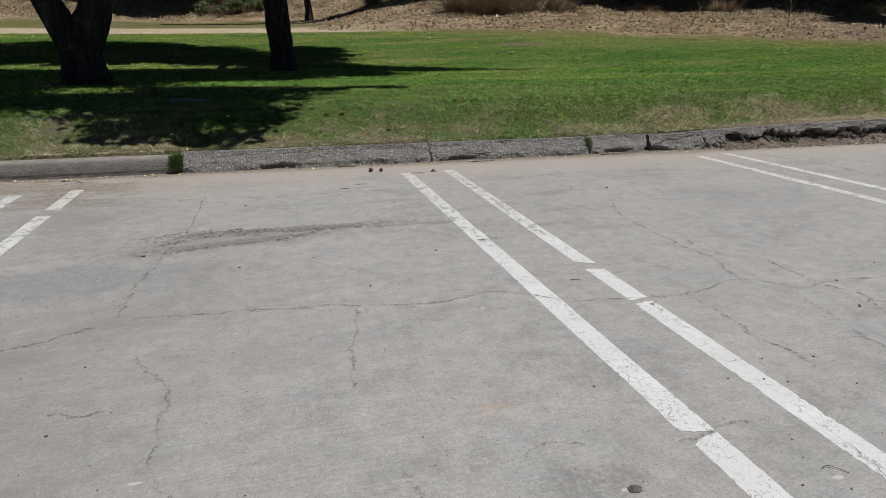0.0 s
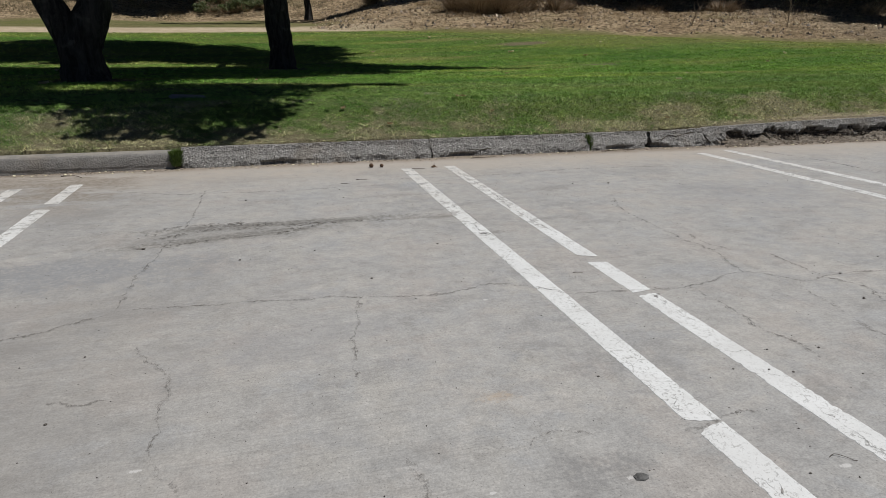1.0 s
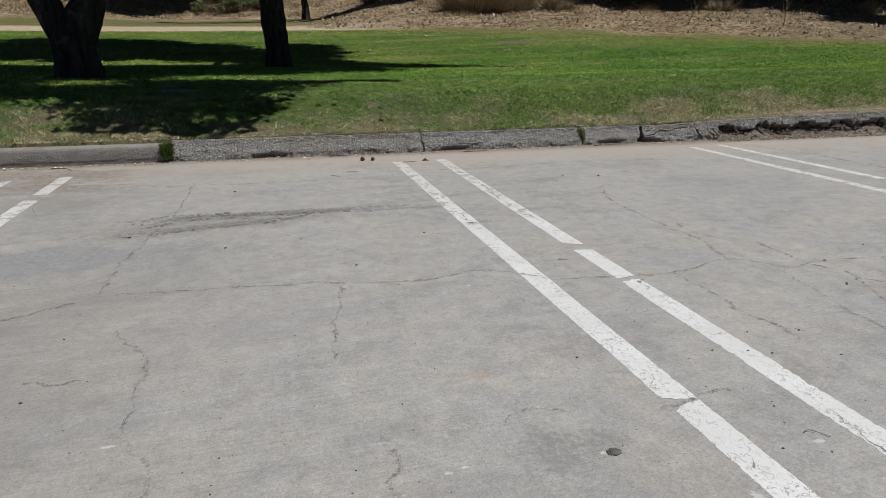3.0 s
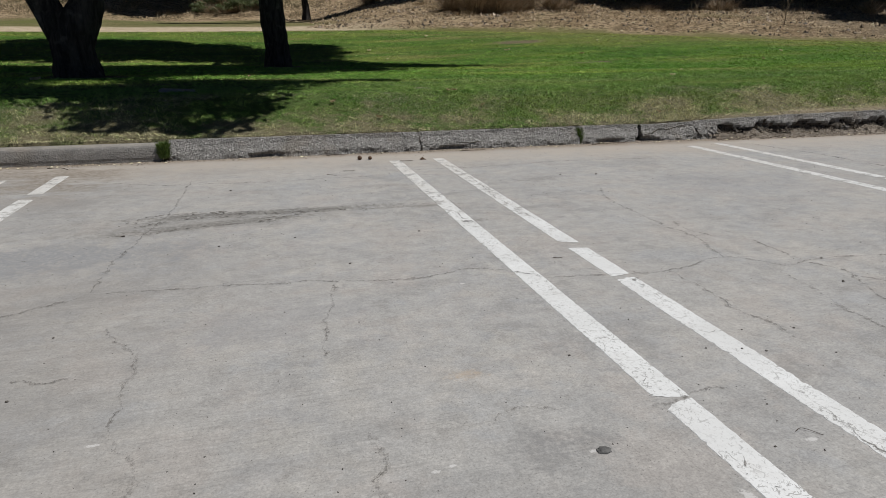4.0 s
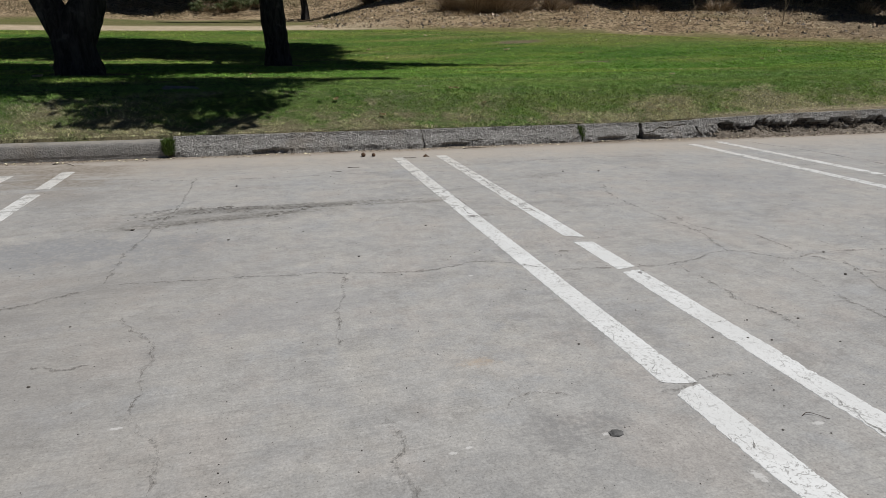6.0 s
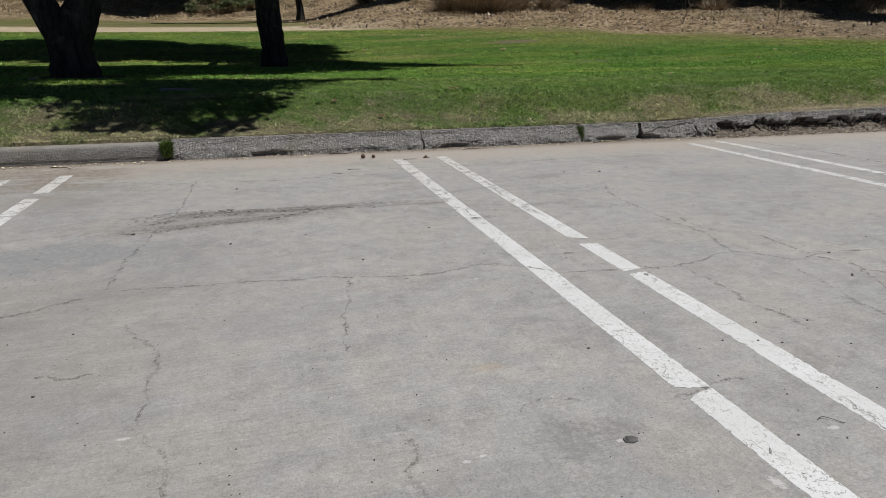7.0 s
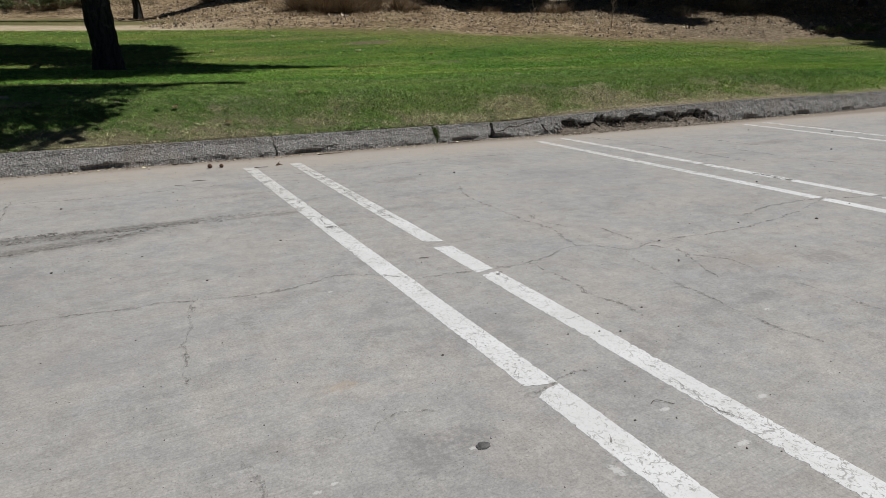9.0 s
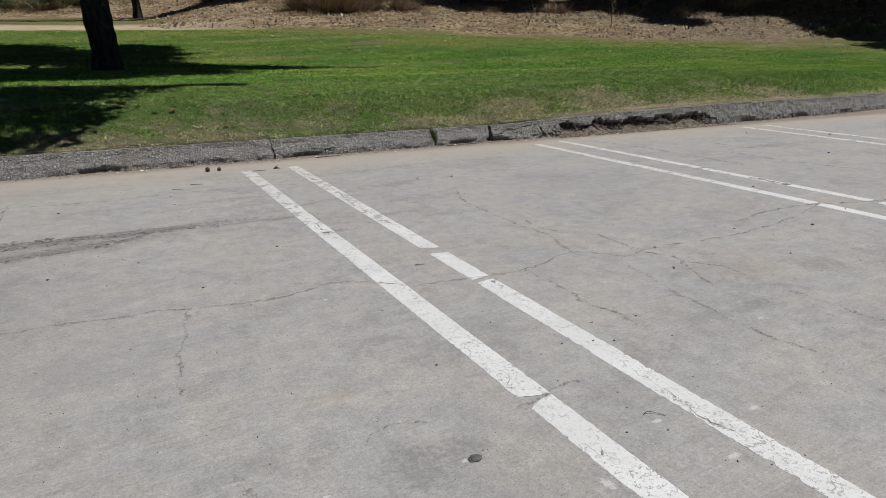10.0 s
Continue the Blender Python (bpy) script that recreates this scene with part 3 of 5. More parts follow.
def crack(points, width, mat, seed, name="crack", lift=0.0):
    """A wandering, dirt-filled crack in the slab."""
    line = bend([(x, y, 0) for x, y in points], 34, 0.0)
    fine = []
    for i, p in enumerate(line):
        fade = min(1.0, i / 12, (len(line) - 1 - i) / 12)
        w = noise.noise_vector((p.x * 9 + seed, p.y * 9, seed)) * 0.016 + noise.noise_vector((p.x * 31, p.y * 31 + seed, 1)) * 0.013 + noise.noise_vector((p.x * 80, p.y * 80 + seed, 2)) * 0.005
        fine.append((p + Vector((w.x, w.y, 0)), max(0.0006, width * (0.5 + 0.9 * noise.noise((p.x * 22, p.y * 22, seed)))) * (0.25 + 0.75 * fade)))
    bm = bmesh.new()
    prev = None
    for i, (p, w) in enumerate(fine):
        way = (fine[min(i + 1, len(fine) - 1)][0] - fine[max(i - 1, 0)][0]).normalized()
        side = Vector((-way.y, way.x, 0)) * w * 0.5
        cur = [bm.verts.new((p.x + s * side.x, p.y + s * side.y, z)) for s, z in ((-1, 0.0024 - lift), (0, 0.0021 - lift), (1, 0.0024 - lift))]
        if prev:
            bm.faces.new((prev[0], cur[0], cur[1], prev[1]))
            bm.faces.new((prev[1], cur[1], cur[2], prev[2]))
        prev = cur
    return part(name, bm, mat, LOT)


LONG_CRACKS = [
    ([(-1.57, 1.37), (-1.17, 1.35), (-0.84, 1.32), (-0.72, 1.29), (-0.59, 1.26), (-0.41, 1.24), (-0.22, 1.3), (-0.12, 1.27), (0.04, 1.16)], 0.007, CRACK),
    ([(0.04, 1.16), (0.08, 1.13), (0.31, 1.1), (0.57, 1.08), (0.89, 1.16), (1.07, 1.01), (1.28, 1.05), (1.71, 1.02), (2.01, 1.04), (2.35, 1.09), (2.8, 1.22)], 0.007, CRACK),
    ([(1.17, 1.35), (1.18, 1.22), (1.18, 1.08)], 0.008, CRACK),
    ([(1.19, 1.02), (1.24, 0.93), (1.23, 0.82)], 0.007, CRACK),
    ([(3.35, 4.0), (3.43, 3.63), (3.51, 3.26), (3.51, 2.93), (3.54, 2.65), (3.55, 2.29)], 0.016, CRACK),
    ([(4.34, 3.3), (4.36, 3.02), (4.44, 2.78)], 0.018, CRACK),
    ([(6.16, 4.14), (6.18, 3.68), (6.32, 3.3)], 0.025, CRACK),
    ([(2.0, 1.16), (2.3, 1.24), (2.7, 1.235), (3.2, 1.1), (3.6, 1.15)], 0.012, CRACK),
]
SIDE_CRACKS = [
    ([(-0.72, 1.29), (-0.75, 1.14), (-0.78, 1.01), (-0.8, 0.85), (-0.81, 0.68)], 0.0065, HAIRLINE),
    ([(-1.34, 0.84), (-1.34, 0.69), (-1.33, 0.58), (-1.32, 0.44), (-1.29, 0.37), (-1.26, 0.32), (-1.24, 0.1)], 0.0065, HAIRLINE),
    ([(-1.45, 3.35), (-1.46, 3.1), (-1.46, 2.61), (-1.49, 2.37), (-1.58, 1.73), (-1.58, 1.39)], 0.007, HAIRLINE),
    ([(-2.06, 3.51), (-1.67, 3.3), (-1.32, 3.27), (-0.97, 3.22), (-0.59, 3.26), (-0.24, 3.26)], 0.008, HAIRLINE),
    ([(-1.45, 2.45), (-1.25, 2.43), (-1.05, 2.42), (-0.85, 2.41), (-0.7, 2.38)], 0.01, HAIRLINE),
]
THIN_CRACKS = [
    ([(1.06, 2.54), (0.95, 2.24), (0.94, 1.95), (0.94, 1.66), (0.95, 1.44), (0.89, 1.16)], 0.011, HAIRLINE),
    ([(0.56, 1.08), (0.57, 0.91), (0.57, 0.81), (0.55, 0.72), (0.58, 0.59), (0.58, 0.45)], 0.008, HAIRLINE),
    ([(0.99, 0.94), (0.95, 0.69), (0.91, 0.49), (0.89, 0.24), (0.92, 0.05)], 0.009, HAIRLINE),
    ([(4.01, 2.85), (4.02, 2.31), (4.11, 1.96), (4.23, 1.63)], 0.016, HAIRLINE),
    ([(-0.06, 0.225), (-0.01, 0.232), (0.03, 0.238), (0.1, 0.255), (0.18, 0.25)], 0.006, HAIRLINE),
    ([(-0.3, 3.45), (0.5, 3.42), (1.3, 3.5), (2.2, 3.42)], 0.006, HAIRLINE),
]
FAINT_CRACKS = [
    ([(-2.6, 1.0), (-1.9, 1.2), (-1.57, 1.37)], 0.007, HAIRLINE),
    ([(-0.05, 1.588), (0.0, 1.584), (0.05, 1.578)], 0.005, HAIRLINE),
    ([(0.335, 0.235), (0.35, 0.14), (0.335, 0.03), (0.318, -0.04), (0.335, -0.1), (0.345, -0.15)], 0.006, CRACK),
    ([(-0.02, 1.99), (0.0, 1.975), (0.03, 1.98)], 0.02, HAIRLINE),
    ([(1.24, 0.85), (1.33, 0.72), (1.34, 0.59)], 0.007, HAIRLINE),
    ([(1.32, 0.41), (1.34, 0.29), (1.34, 0.12), (1.38, -0.05)], 0.007, HAIRLINE),
    ([(1.25, 0.94), (1.2, 0.78), (1.11, 0.57)], 0.007, HAIRLINE),
    ([(1.03, 1.72), (1.0, 1.58), (1.05, 1.43)], 0.007, HAIRLINE),
    ([(-1.63, 0.77), (-1.55, 0.735), (-1.48, 0.74)], 0.006, HAIRLINE),
    ([(-1.47, 1.07), (-1.42, 0.95), (-1.37, 0.88), (-1.34, 0.84)], 0.005, HAIRLINE),
    ([(-0.75, 0.3), (-0.74, 0.18), (-0.76, 0.09), (-0.75, -0.05)], 0.008, HAIRLINE),
    ([(-0.45, 0.27), (-0.42, 0.29), (-0.36, 0.3), (-0.29, 0.265)], 0.006, CRACK),
]
SMUDGES = [
    ([(-1.68, 2.3), (-1.48, 2.5), (-1.27, 2.47), (-1.16, 2.46), (-0.98, 2.39), (-0.81, 2.37), (-0.62, 2.39), (-0.4, 2.37)], 0.1, SMUDGE),
    ([(-1.73, 2.12), (-1.56, 2.13), (-1.39, 2.18), (-1.21, 2.22), (-0.99, 2.23), (-0.87, 2.31)], 0.06, SMUDGE),
    ([(-1.6, 2.26), (-1.4, 2.36), (-1.2, 2.38), (-1.0, 2.31), (-0.8, 2.33)], 0.07, SMUDGE),
]
PAINT_CHIPS = [
    ([(-0.045, 2.0), (-0.01, 1.985), (0.04, 1.97)], 0.055, CHIPPED),
    ([(-0.03, 2.2), (0.0, 2.17), (0.01, 2.12)], 0.04, CHIPPED),
    ([(0.385, 1.04), (0.365, 1.01), (0.36, 0.97), (0.345, 0.93)], 0.045, CHIPPED),
    ([(3.135, 1.95), (3.155, 1.85), (3.14, 1.75), (3.155, 1.64)], 0.13, CHIPPED),
    ([(0.3, 3.78), (0.34, 3.4), (0.36, 2.9), (0.33, 2.5), (0.36, 1.9)], 0.014, CHIPPED),
    ([(0.31, 0.47), (0.33, 0.445), (0.38, 0.39)], 0.008, CHIPPED),
    ([(0.31, 0.58), (0.35, 0.55), (0.395, 0.54)], 0.007, CHIPPED),
    ([(-0.04, 2.72), (0.02, 2.55), (0.05, 2.3), (0.0, 2.1), (0.04, 1.95)], 0.016, CHIPPED),
    ([(0.0, 0.36), (-0.02, 0.32), (0.0, 0.29), (-0.03, 0.275)], 0.01, CHIPPED),
    ([(0.04, 0.06), (0.025, 0.0), (-0.01, -0.04), (0.02, -0.12)], 0.01, CHIPPED),
]
for n_, (pts_, width_, mat_) in enumerate(LONG_CRACKS + SIDE_CRACKS + THIN_CRACKS + FAINT_CRACKS + SMUDGES + PAINT_CHIPS):
    if mat_ in (CRACK, HAIRLINE):
        crack(pts_, width_ * 0.7, mat_, n_ * 5.3)
        crack(pts_, width_ * 2.4 + 0.008, SMEAR, n_ * 5.3, "crack_dirt", 0.0007)
    else:
        crack(pts_, width_ * (0.6 if mat_ is CHIPPED else 1.0), mat_, n_ * 5.3)


# ---- the kerb ----
KERB = tagged(new("kerb"), "old broken concrete kerb between parking lot and lawn", "kerb", kind="structure")


def kerb_piece(x0, x1, mat, step, rough, lean=0.0, drop=0.0, eroded=False, seed=0.0, forward=0.0, bite=0.0):
    """One length of kerb: rounded top, pitted face, ragged undercut foot."""
    bm = bmesh.new()
    n = max(3, int((x1 - x0) / step))
    rings = []
    for i in range(n + 1):
        x = x0 + (x1 - x0) * i / n
        h = lerp_table(x, KERB_HIGH) - drop
        y0 = kerb_y(x) - forward + lean * (x - x0)
        end = min(1.0, 0.72 + min(i, n - i) * step / 0.06 + 0.25 * noise.noise((x * 40, seed, 1)))
        gone = 0.0
        if eroded:
            gone = (0.075 + 0.05 * noise.noise((x * 2.1, 4, seed)) + 0.04 * noise.noise((x * 6.3, 1, seed))) * smooth(0.12, 0.4, x - x0) * smooth(0, 0.3, x1 - x)
        prof = [(0.02, -0.05), (0.02, 0.0), (0.012, 0.02), (-0.004, 0.04), (-0.006, 0.055), (-0.005, 0.075), (-0.003, 0.095), (0.0, 0.112), (0.003, 0.127), (0.01, 0.139), (0.022, 0.146), (0.045, 0.15), (0.08, 0.151), (0.11, 0.15), (0.135, 0.147), (0.15, 0.138), (0.155, 0.05), (0.155, -0.05)]
        ring = []
        for k, (dy, dz) in enumerate(prof):
            z = dz * h / 0.15
            if rough > 0.005 and dy < 0.1:
                dy += 0.085 * smooth(0.0, 0.155, dz) * (1 - dy / 0.1)
            dy -= 0.024 * smooth(0.05, 0.0, dz)
            if 1 <= k <= 14:
                w = rough * (1.7 - 0.9 * dz / 0.15) * (noise.noise((x * 7, dy * 30, dz * 22 + seed)) * 0.7 + noise.noise((x * 26, dy * 80, dz * 80 + seed)) * 0.5 + noise.noise((x * 60, dy * 150, dz * 150 + seed)) * 0.4)
                dy -= w
                z += w * 0.6 * (k > 7)
            if k in (1, 2) and rough > 0.005 and not eroded:
                dy += 0.12 * max(0.0, noise.noise((x * 2.6, 9, seed)) - 0.04) + 0.012 * noise.noise((x * 17, 2, seed))
            if k == 3 and rough > 0.005 and not eroded:
                dy += 0.05 * max(0.0, noise.noise((x * 2.6, 9, seed)) - 0.2) + 0.012 * noise.noise((x * 30, 5, seed))
            if eroded and 1 <= k <= 8:
                cut = gone * (1 + 0.6 * noise.noise((x * 9, dz * 30, seed))) + 0.04 * noise.noise((x * 24, dz * 60, seed + 4)) + 0.025 * noise.noise((x * 60, dz * 90, seed + 8))
                brink = 5.6 + 2.0 * noise.noise((x * 4.2, 6, seed)) + 1.4 * noise.noise((x * 15, 7, seed))
                dy += max(0.0, cut) * smooth(brink + 0.9, brink - 0.9, k)
            mid_y, mid_z = 0.075, 0.06
            ragged = 0.02 * noise.noise((dz * 40 + seed, dy * 20, i)) if i in (0, n) else 0.0
            ragged -= bite * max(0.0, 1 - dz / 0.11) * max(0.0, 1 - (n - i) / 6)
            ring.append(bm.verts.new((x + ragged, y0 + mid_y + (dy - mid_y) * (0.8 + 0.2 * end), mid_z + (z - mid_z) * (0.85 + 0.15 * end))))
        rings.append(ring)
    for a, b in zip(rings, rings[1:]):
        for k in range(len(a) - 1):
            face = bm.faces.new((a[k], b[k], b[k + 1], a[k + 1]))
            inner = a[min(k + 1, 7)].co
            # recessed faces take the dark core colour, which includes painted shade
            if eroded and k <= 7 and inner.y - kerb_y(inner.x) - 0.085 * smooth(0.0, 0.2, inner.z) > 0.03:
                face.material_index = 1
    bm.faces.new(rings[0])
    bm.faces.new(rings[-1][::-1])
    ob = part("kerb_segment", bm, mat, KERB)
    ob.data.materials.append(CAVITY)
    return ob


kerb_piece(-60, -8, KERB_NEW, 1.0, 0.003, seed=1)
kerb_piece(-7.98, -1.76, KERB_NEW, 0.03, 0.002, drop=0.02, seed=2)
kerb_piece(-1.7, 0.296, KERB_OLD, 0.011, 0.013, seed=3, forward=0.012)
kerb_piece(0.302, 1.812, KERB_OLD, 0.011, 0.013, seed=4, lean=-0.006)
kerb_piece(1.832, 2.47, KERB_OLD, 0.011, 0.013, seed=5, lean=0.01, bite=0.07)
kerb_piece(2.488, 3.068, KERB_OLD, 0.011, 0.016, seed=6, drop=0.006, lean=-0.02)
kerb_piece(3.08, 5.75, KERB_OLD, 0.012, 0.014, seed=7, eroded=True)
kerb_piece(5.756, 7.285, KERB_OLD, 0.014, 0.019, seed=8)
kerb_piece(7.3, 9.6, KERB_OLD, 0.02, 0.016, seed=9)
kerb_piece(9.62, 13.0, KERB_OLD, 0.06, 0.01, seed=10)
kerb_piece(13.02, 24.0, KERB_OLD, 0.2, 0.01, seed=11)
kerb_piece(24.02, 60.0, KERB_OLD, 1.0, 0.006, seed=12)


def kerb_crack(points, width, seed):
    """A dark crack running over the face of the kerb."""
    bm = bmesh.new()
    line = bend([(x, 0, z) for x, z in points], 10)
    prev = None
    for i, p in enumerate(line):
        w = width * (0.6 + 0.8 * abs(noise.noise((p.x * 30, seed, 0)))) * min(1.0, 0.2 + min(i, len(line) - 1 - i) / 5)
        x, z = p.x + 0.006 * noise.noise((p.x * 60, seed, 1)), p.z + 0.012 * noise.noise((p.x * 45, seed, 3))
        y = kerb_y(x) - 0.012 + 0.085 * smooth(0.0, 0.155, z)
        cur = [bm.verts.new((x, y, z + w)), bm.verts.new((x + 0.004, y, z - w)), bm.verts.new((x + 0.004, y + 0.03, z - w)), bm.verts.new((x, y + 0.03, z + w))]
        if prev:
            for k in range(4):
                bm.faces.new((prev[k], prev[(k + 1) % 4], cur[(k + 1) % 4], cur[k]))
        prev = cur
    part("kerb_crack", bm, CAVITY, KERB)


kerb_crack([(2.5, 0.06), (2.6, 0.075), (2.68, 0.105), (2.76, 0.095), (2.86, 0.115), (2.96, 0.122), (3.03, 0.12)], 0.005, 2)
kerb_crack([(0.29, 0.15), (0.3, 0.11), (0.29, 0.07), (0.31, 0.03), (0.305, 0.0)], 0.006, 4)
kerb_crack([(3.06, 0.15), (3.07, 0.11), (3.09, 0.07), (3.13, 0.02)], 0.007, 6)
kerb_crack([(2.47, 0.14), (2.48, 0.12), (2.475, 0.1)], 0.008, 8)
kerb_crack([(0.62, 0.06), (0.75, 0.05), (0.85, 0.06)], 0.004, 9)


# ---- lawn and bank as one sheet ----
def zones(x, y):
    q = across(x, y) + 0.5 * noise.noise((x * 0.4, y * 0.4, 2)) + 0.22 * noise.noise((x * 2.5, y * 2.5, 6))
    right = smooth(0.0, 4.0, x)
    dry = smooth(24.6, 25.4, q) * right + (1 - right) * (smooth(27.6, 28.4, q) * (0.25 + 0.35 * noise.noise((x * 0.3, y * 0.6, 9))) + 0.75 * smooth(35.0, 36.2, q + 1.2 * noise.noise((x * 0.3, 1, y * 0.3))))
    path = smooth(24.3, 24.9, q) * (1 - smooth(27.6, 29.4, q)) * (1 - smooth(1.0, 6.0, x))
    far_right = smooth(19.5, 22.5, x) * smooth(20.8, 22.5, q) * smooth(0.0, 0.35, noise.noise((x * 0.5, y * 0.5, 11)) + 0.12)
    dry = max(dry, far_right)
    edge = y - kerb_y(x) - KERB_DEEP + 0.06 * noise.noise((x * 3.1, y * 3.1, 13))
    path = max(path, smooth(0.16, 0.04, edge) * (0.05 + 0.35 * smooth(2.6, 4.5, x)))
    bare = 0.0
    for cx, cy, rx, ry in ((7.0, 18.9, 1.0, 0.5), (6.9, 13.6, 0.55, 0.22), (-2.3, 7.0, 0.5, 0.3), (-3.4, 9.2, 0.7, 0.6), (-0.65, 13.8, 0.7, 0.6), (12.5, 20.6, 0.5, 0.15)):
        e = math.hypot((x - cx) / rx, (y - cy) / ry) + 0.4 * noise.noise((x * 3, y * 3, 5))
        bare = max(bare, 0.85 * smooth(1.15, 0.6, e))
    return dry, path, bare


def build_ground():
    xs = np.concatenate([np.linspace(-400, -40, 16), np.linspace(-36, -17, 20), np.arange(-16, -6, 0.25), np.arange(-6, 12, 0.16), np.arange(12, 34, 0.25), np.linspace(35, 60, 26), np.linspace(70, 400, 18)])
    bands = [-400, -150, -60, -46, -20, -5, 2]
    us = np.concatenate([np.array([-0.01, 0.005, 0.06, 0.12, 0.2, 0.3, 0.42, 0.56, 0.72, 0.9]), np.arange(1.1, 20, 0.2), np.arange(20, 34, 0.25), np.linspace(34.5, 60, 50), np.linspace(64, 120, 20), np.linspace(135, 400, 14)])
    verts, marks = [], []
    rows = len(bands) + len(us)
    for x in xs:
        x = float(x)
        back = kerb_y(x) + KERB_DEEP
        for y in bands:
            verts.append((x, y, -0.14))
            marks.append((0, 0, 0))
        for u in us:
            y = back + float(u)
            verts.append((x, y, land(x, y)))
            marks.append(zones(x, y))
    i, j = np.meshgrid(np.arange(len(xs) - 1), np.arange(rows - 1), indexing="ij")
    a = (i * rows + j).ravel()
    faces = np.stack([a, a + rows, a + rows + 1, a + 1], 1)
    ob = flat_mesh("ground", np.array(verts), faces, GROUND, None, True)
    marks = np.array(marks, dtype=np.float32)
    for k, name in enumerate(("dry", "path", "bare")):
        layer = ob.data.attributes.new(name, "FLOAT", "POINT")
        layer.data.foreach_set("value", np.ascontiguousarray(marks[:, k]))
    return tagged(ob, "mown green lawn rising to a dry straw-coloured bank", "ground", kind="structure")


build_ground()


# ---- grass ----
rng = np.random.default_rng(7)


def blades(name, spots, heights, widths, lean, mat, label, category):
    """One triangle a blade, at spots (n, 3)."""
    n = len(spots)
    a = rng.uniform(0, 2 * np.pi, n)
    side = np.stack([np.cos(a), np.sin(a), np.zeros(n)], 1) * (widths * 0.5)[:, None]
    b = rng.uniform(0, 2 * np.pi, n)
    l = np.abs(rng.normal(0, lean, n)) * heights
    tip = spots + np.stack([np.cos(b) * l, np.sin(b) * l, heights], 1)
    verts = np.stack([spots - side, spots + side, tip], 1).reshape(-1, 3)
    ob = flat_mesh(name, verts, np.arange(3 * n).reshape(-1, 3), mat)
    return tagged(ob, label, category, kind="stuff")


KX, KY = np.array([p[0] for p in KERB_LINE]), np.array([p[1] for p in KERB_LINE])
FX, FZ = np.array([p[0] for p in FOOT_HIGH]), np.array([p[1] for p in FOOT_HIGH])
HX, HZ = np.array([p[0] for p in KERB_HIGH]), np.array([p[1] for p in KERB_HIGH])


def ease(a, b, v):
    t = np.clip((v - a) / (b - a), 0, 1)
    return t * t * (3 - 2 * t)


def sow_lawn(n, x0, x1, y0, y1):
    """Random spots on the lawn, thinner in worn places."""
    x, y = rng.uniform(x0, x1, n), rng.uniform(y0, y1, n)
    back = np.interp(x, KX, KY) + KERB_DEEP
    a, b = 0.447 * x + 0.894 * y, y - 0.9
    q = 0.5 * (a + b + np.sqrt((a - b) ** 2 + 1.0)) - 0.3
    wave = np.sin(x * 3.1 + 2 * np.sin(y * 2.3)) + np.sin(y * 4.3 + 1.7 * np.sin(x * 1.9)) + np.sin(x * 7.7 - y * 6.1)
    ok = (y > back - 0.035 - 0.012 * wave) & (q < 25.5 + 0.25 * wave) & (wave + rng.normal(0, 1.2, n) > -2.0)
    ok &= y - back > -0.03 + (0.12 * ease(2.6, 4.5, x)) * (1 + 0.45 * wave) * rng.uniform(0.2, 1.2, n)
    for cx, cy, rx, ry in ((7.0, 18.9, 1.0, 0.5), (6.9, 13.6, 0.55, 0.22), (-3.4, 9.2, 0.7, 0.6), (-0.65, 13.8, 0.7, 0.6), (-1.82, 5.7, 0.17, 0.12)):
        ok &= ((x - cx) / rx) ** 2 + ((y - cy) / ry) ** 2 > rng.uniform(0.3, 1.2, n)
    x, y, q, d = x[ok], y[ok], q[ok], (y - back)[ok]
    high = np.interp(x, HX, HZ)
    flat = 0.44 + 0.012 * np.clip(np.minimum(x, 12) - 3, 0, None)
    z = np.where(d < 1.0, high - 0.012 + (flat - high) * ease(-0.15, 1.0, d) ** 0.8, flat - 0.012)
    z = z + (np.interp(x, FX, FZ) - flat) * ease(13.6, 25.2, q)
    return np.stack([x, y, z - 0.003], 1)


def parched(spots):
    """Only the spots in dried-out drifts."""
    x, y = spots[:, 0], spots[:, 1]
    drift = np.sin(x * 2.3 + 1.4 * np.sin(y * 3.1)) + np.sin(y * 5.2 + 1.9 * np.sin(x * 1.7)) + 0.7 * np.sin(x * 6.1 - y * 3.7)
    return spots[drift + rng.normal(0, 0.6, len(spots)) > 0.6]


def lawn_strip(n, x0, x1, y0, y1, high, wide, lean, label):
    spots = sow_lawn(n, x0, x1, y0, y1)
    k = len(spots)
    x, y = spots[:, 0], spots[:, 1]
    clump = np.sin(x * 11 + 3 * np.sin(y * 5.7)) * np.sin(y * 13 + 3 * np.sin(x * 4.3)) + np.sin(x * 31 + 2 * np.sin(y * 17)) * np.sin(y * 27 + 2 * np.sin(x * 13))
    blades("lawn_grass", spots, rng.uniform(*high, k) * np.clip(1 + 0.8 * clump, 0.2, 2.4), rng.uniform(*wide, k), lean, BLADES, label, "grass")


lawn_strip(330000, -4.6, 7.2, 4.3, 6.2, (0.006, 0.018), (0.0025, 0.006), 2.1, "short mown grass, dry and straw-coloured beside the kerb")
lawn_strip(130000, 7.2, 18, 4.3, 7.5, (0.008, 0.022), (0.005, 0.01), 2.0, "short mown grass beside the kerb")
lawn_strip(330000, -6.5, 18, 6.2, 10.5, (0.007, 0.02), (0.005, 0.01), 1.9, "short mown green grass")
lawn_strip(220000, -9, 18, 10.5, 16, (0.009, 0.022), (0.009, 0.016), 1.9, "short mown green grass")
lawn_strip(60000, 18, 45, 5, 16, (0.01, 0.024), (0.012, 0.022), 1.9, "short mown green grass")
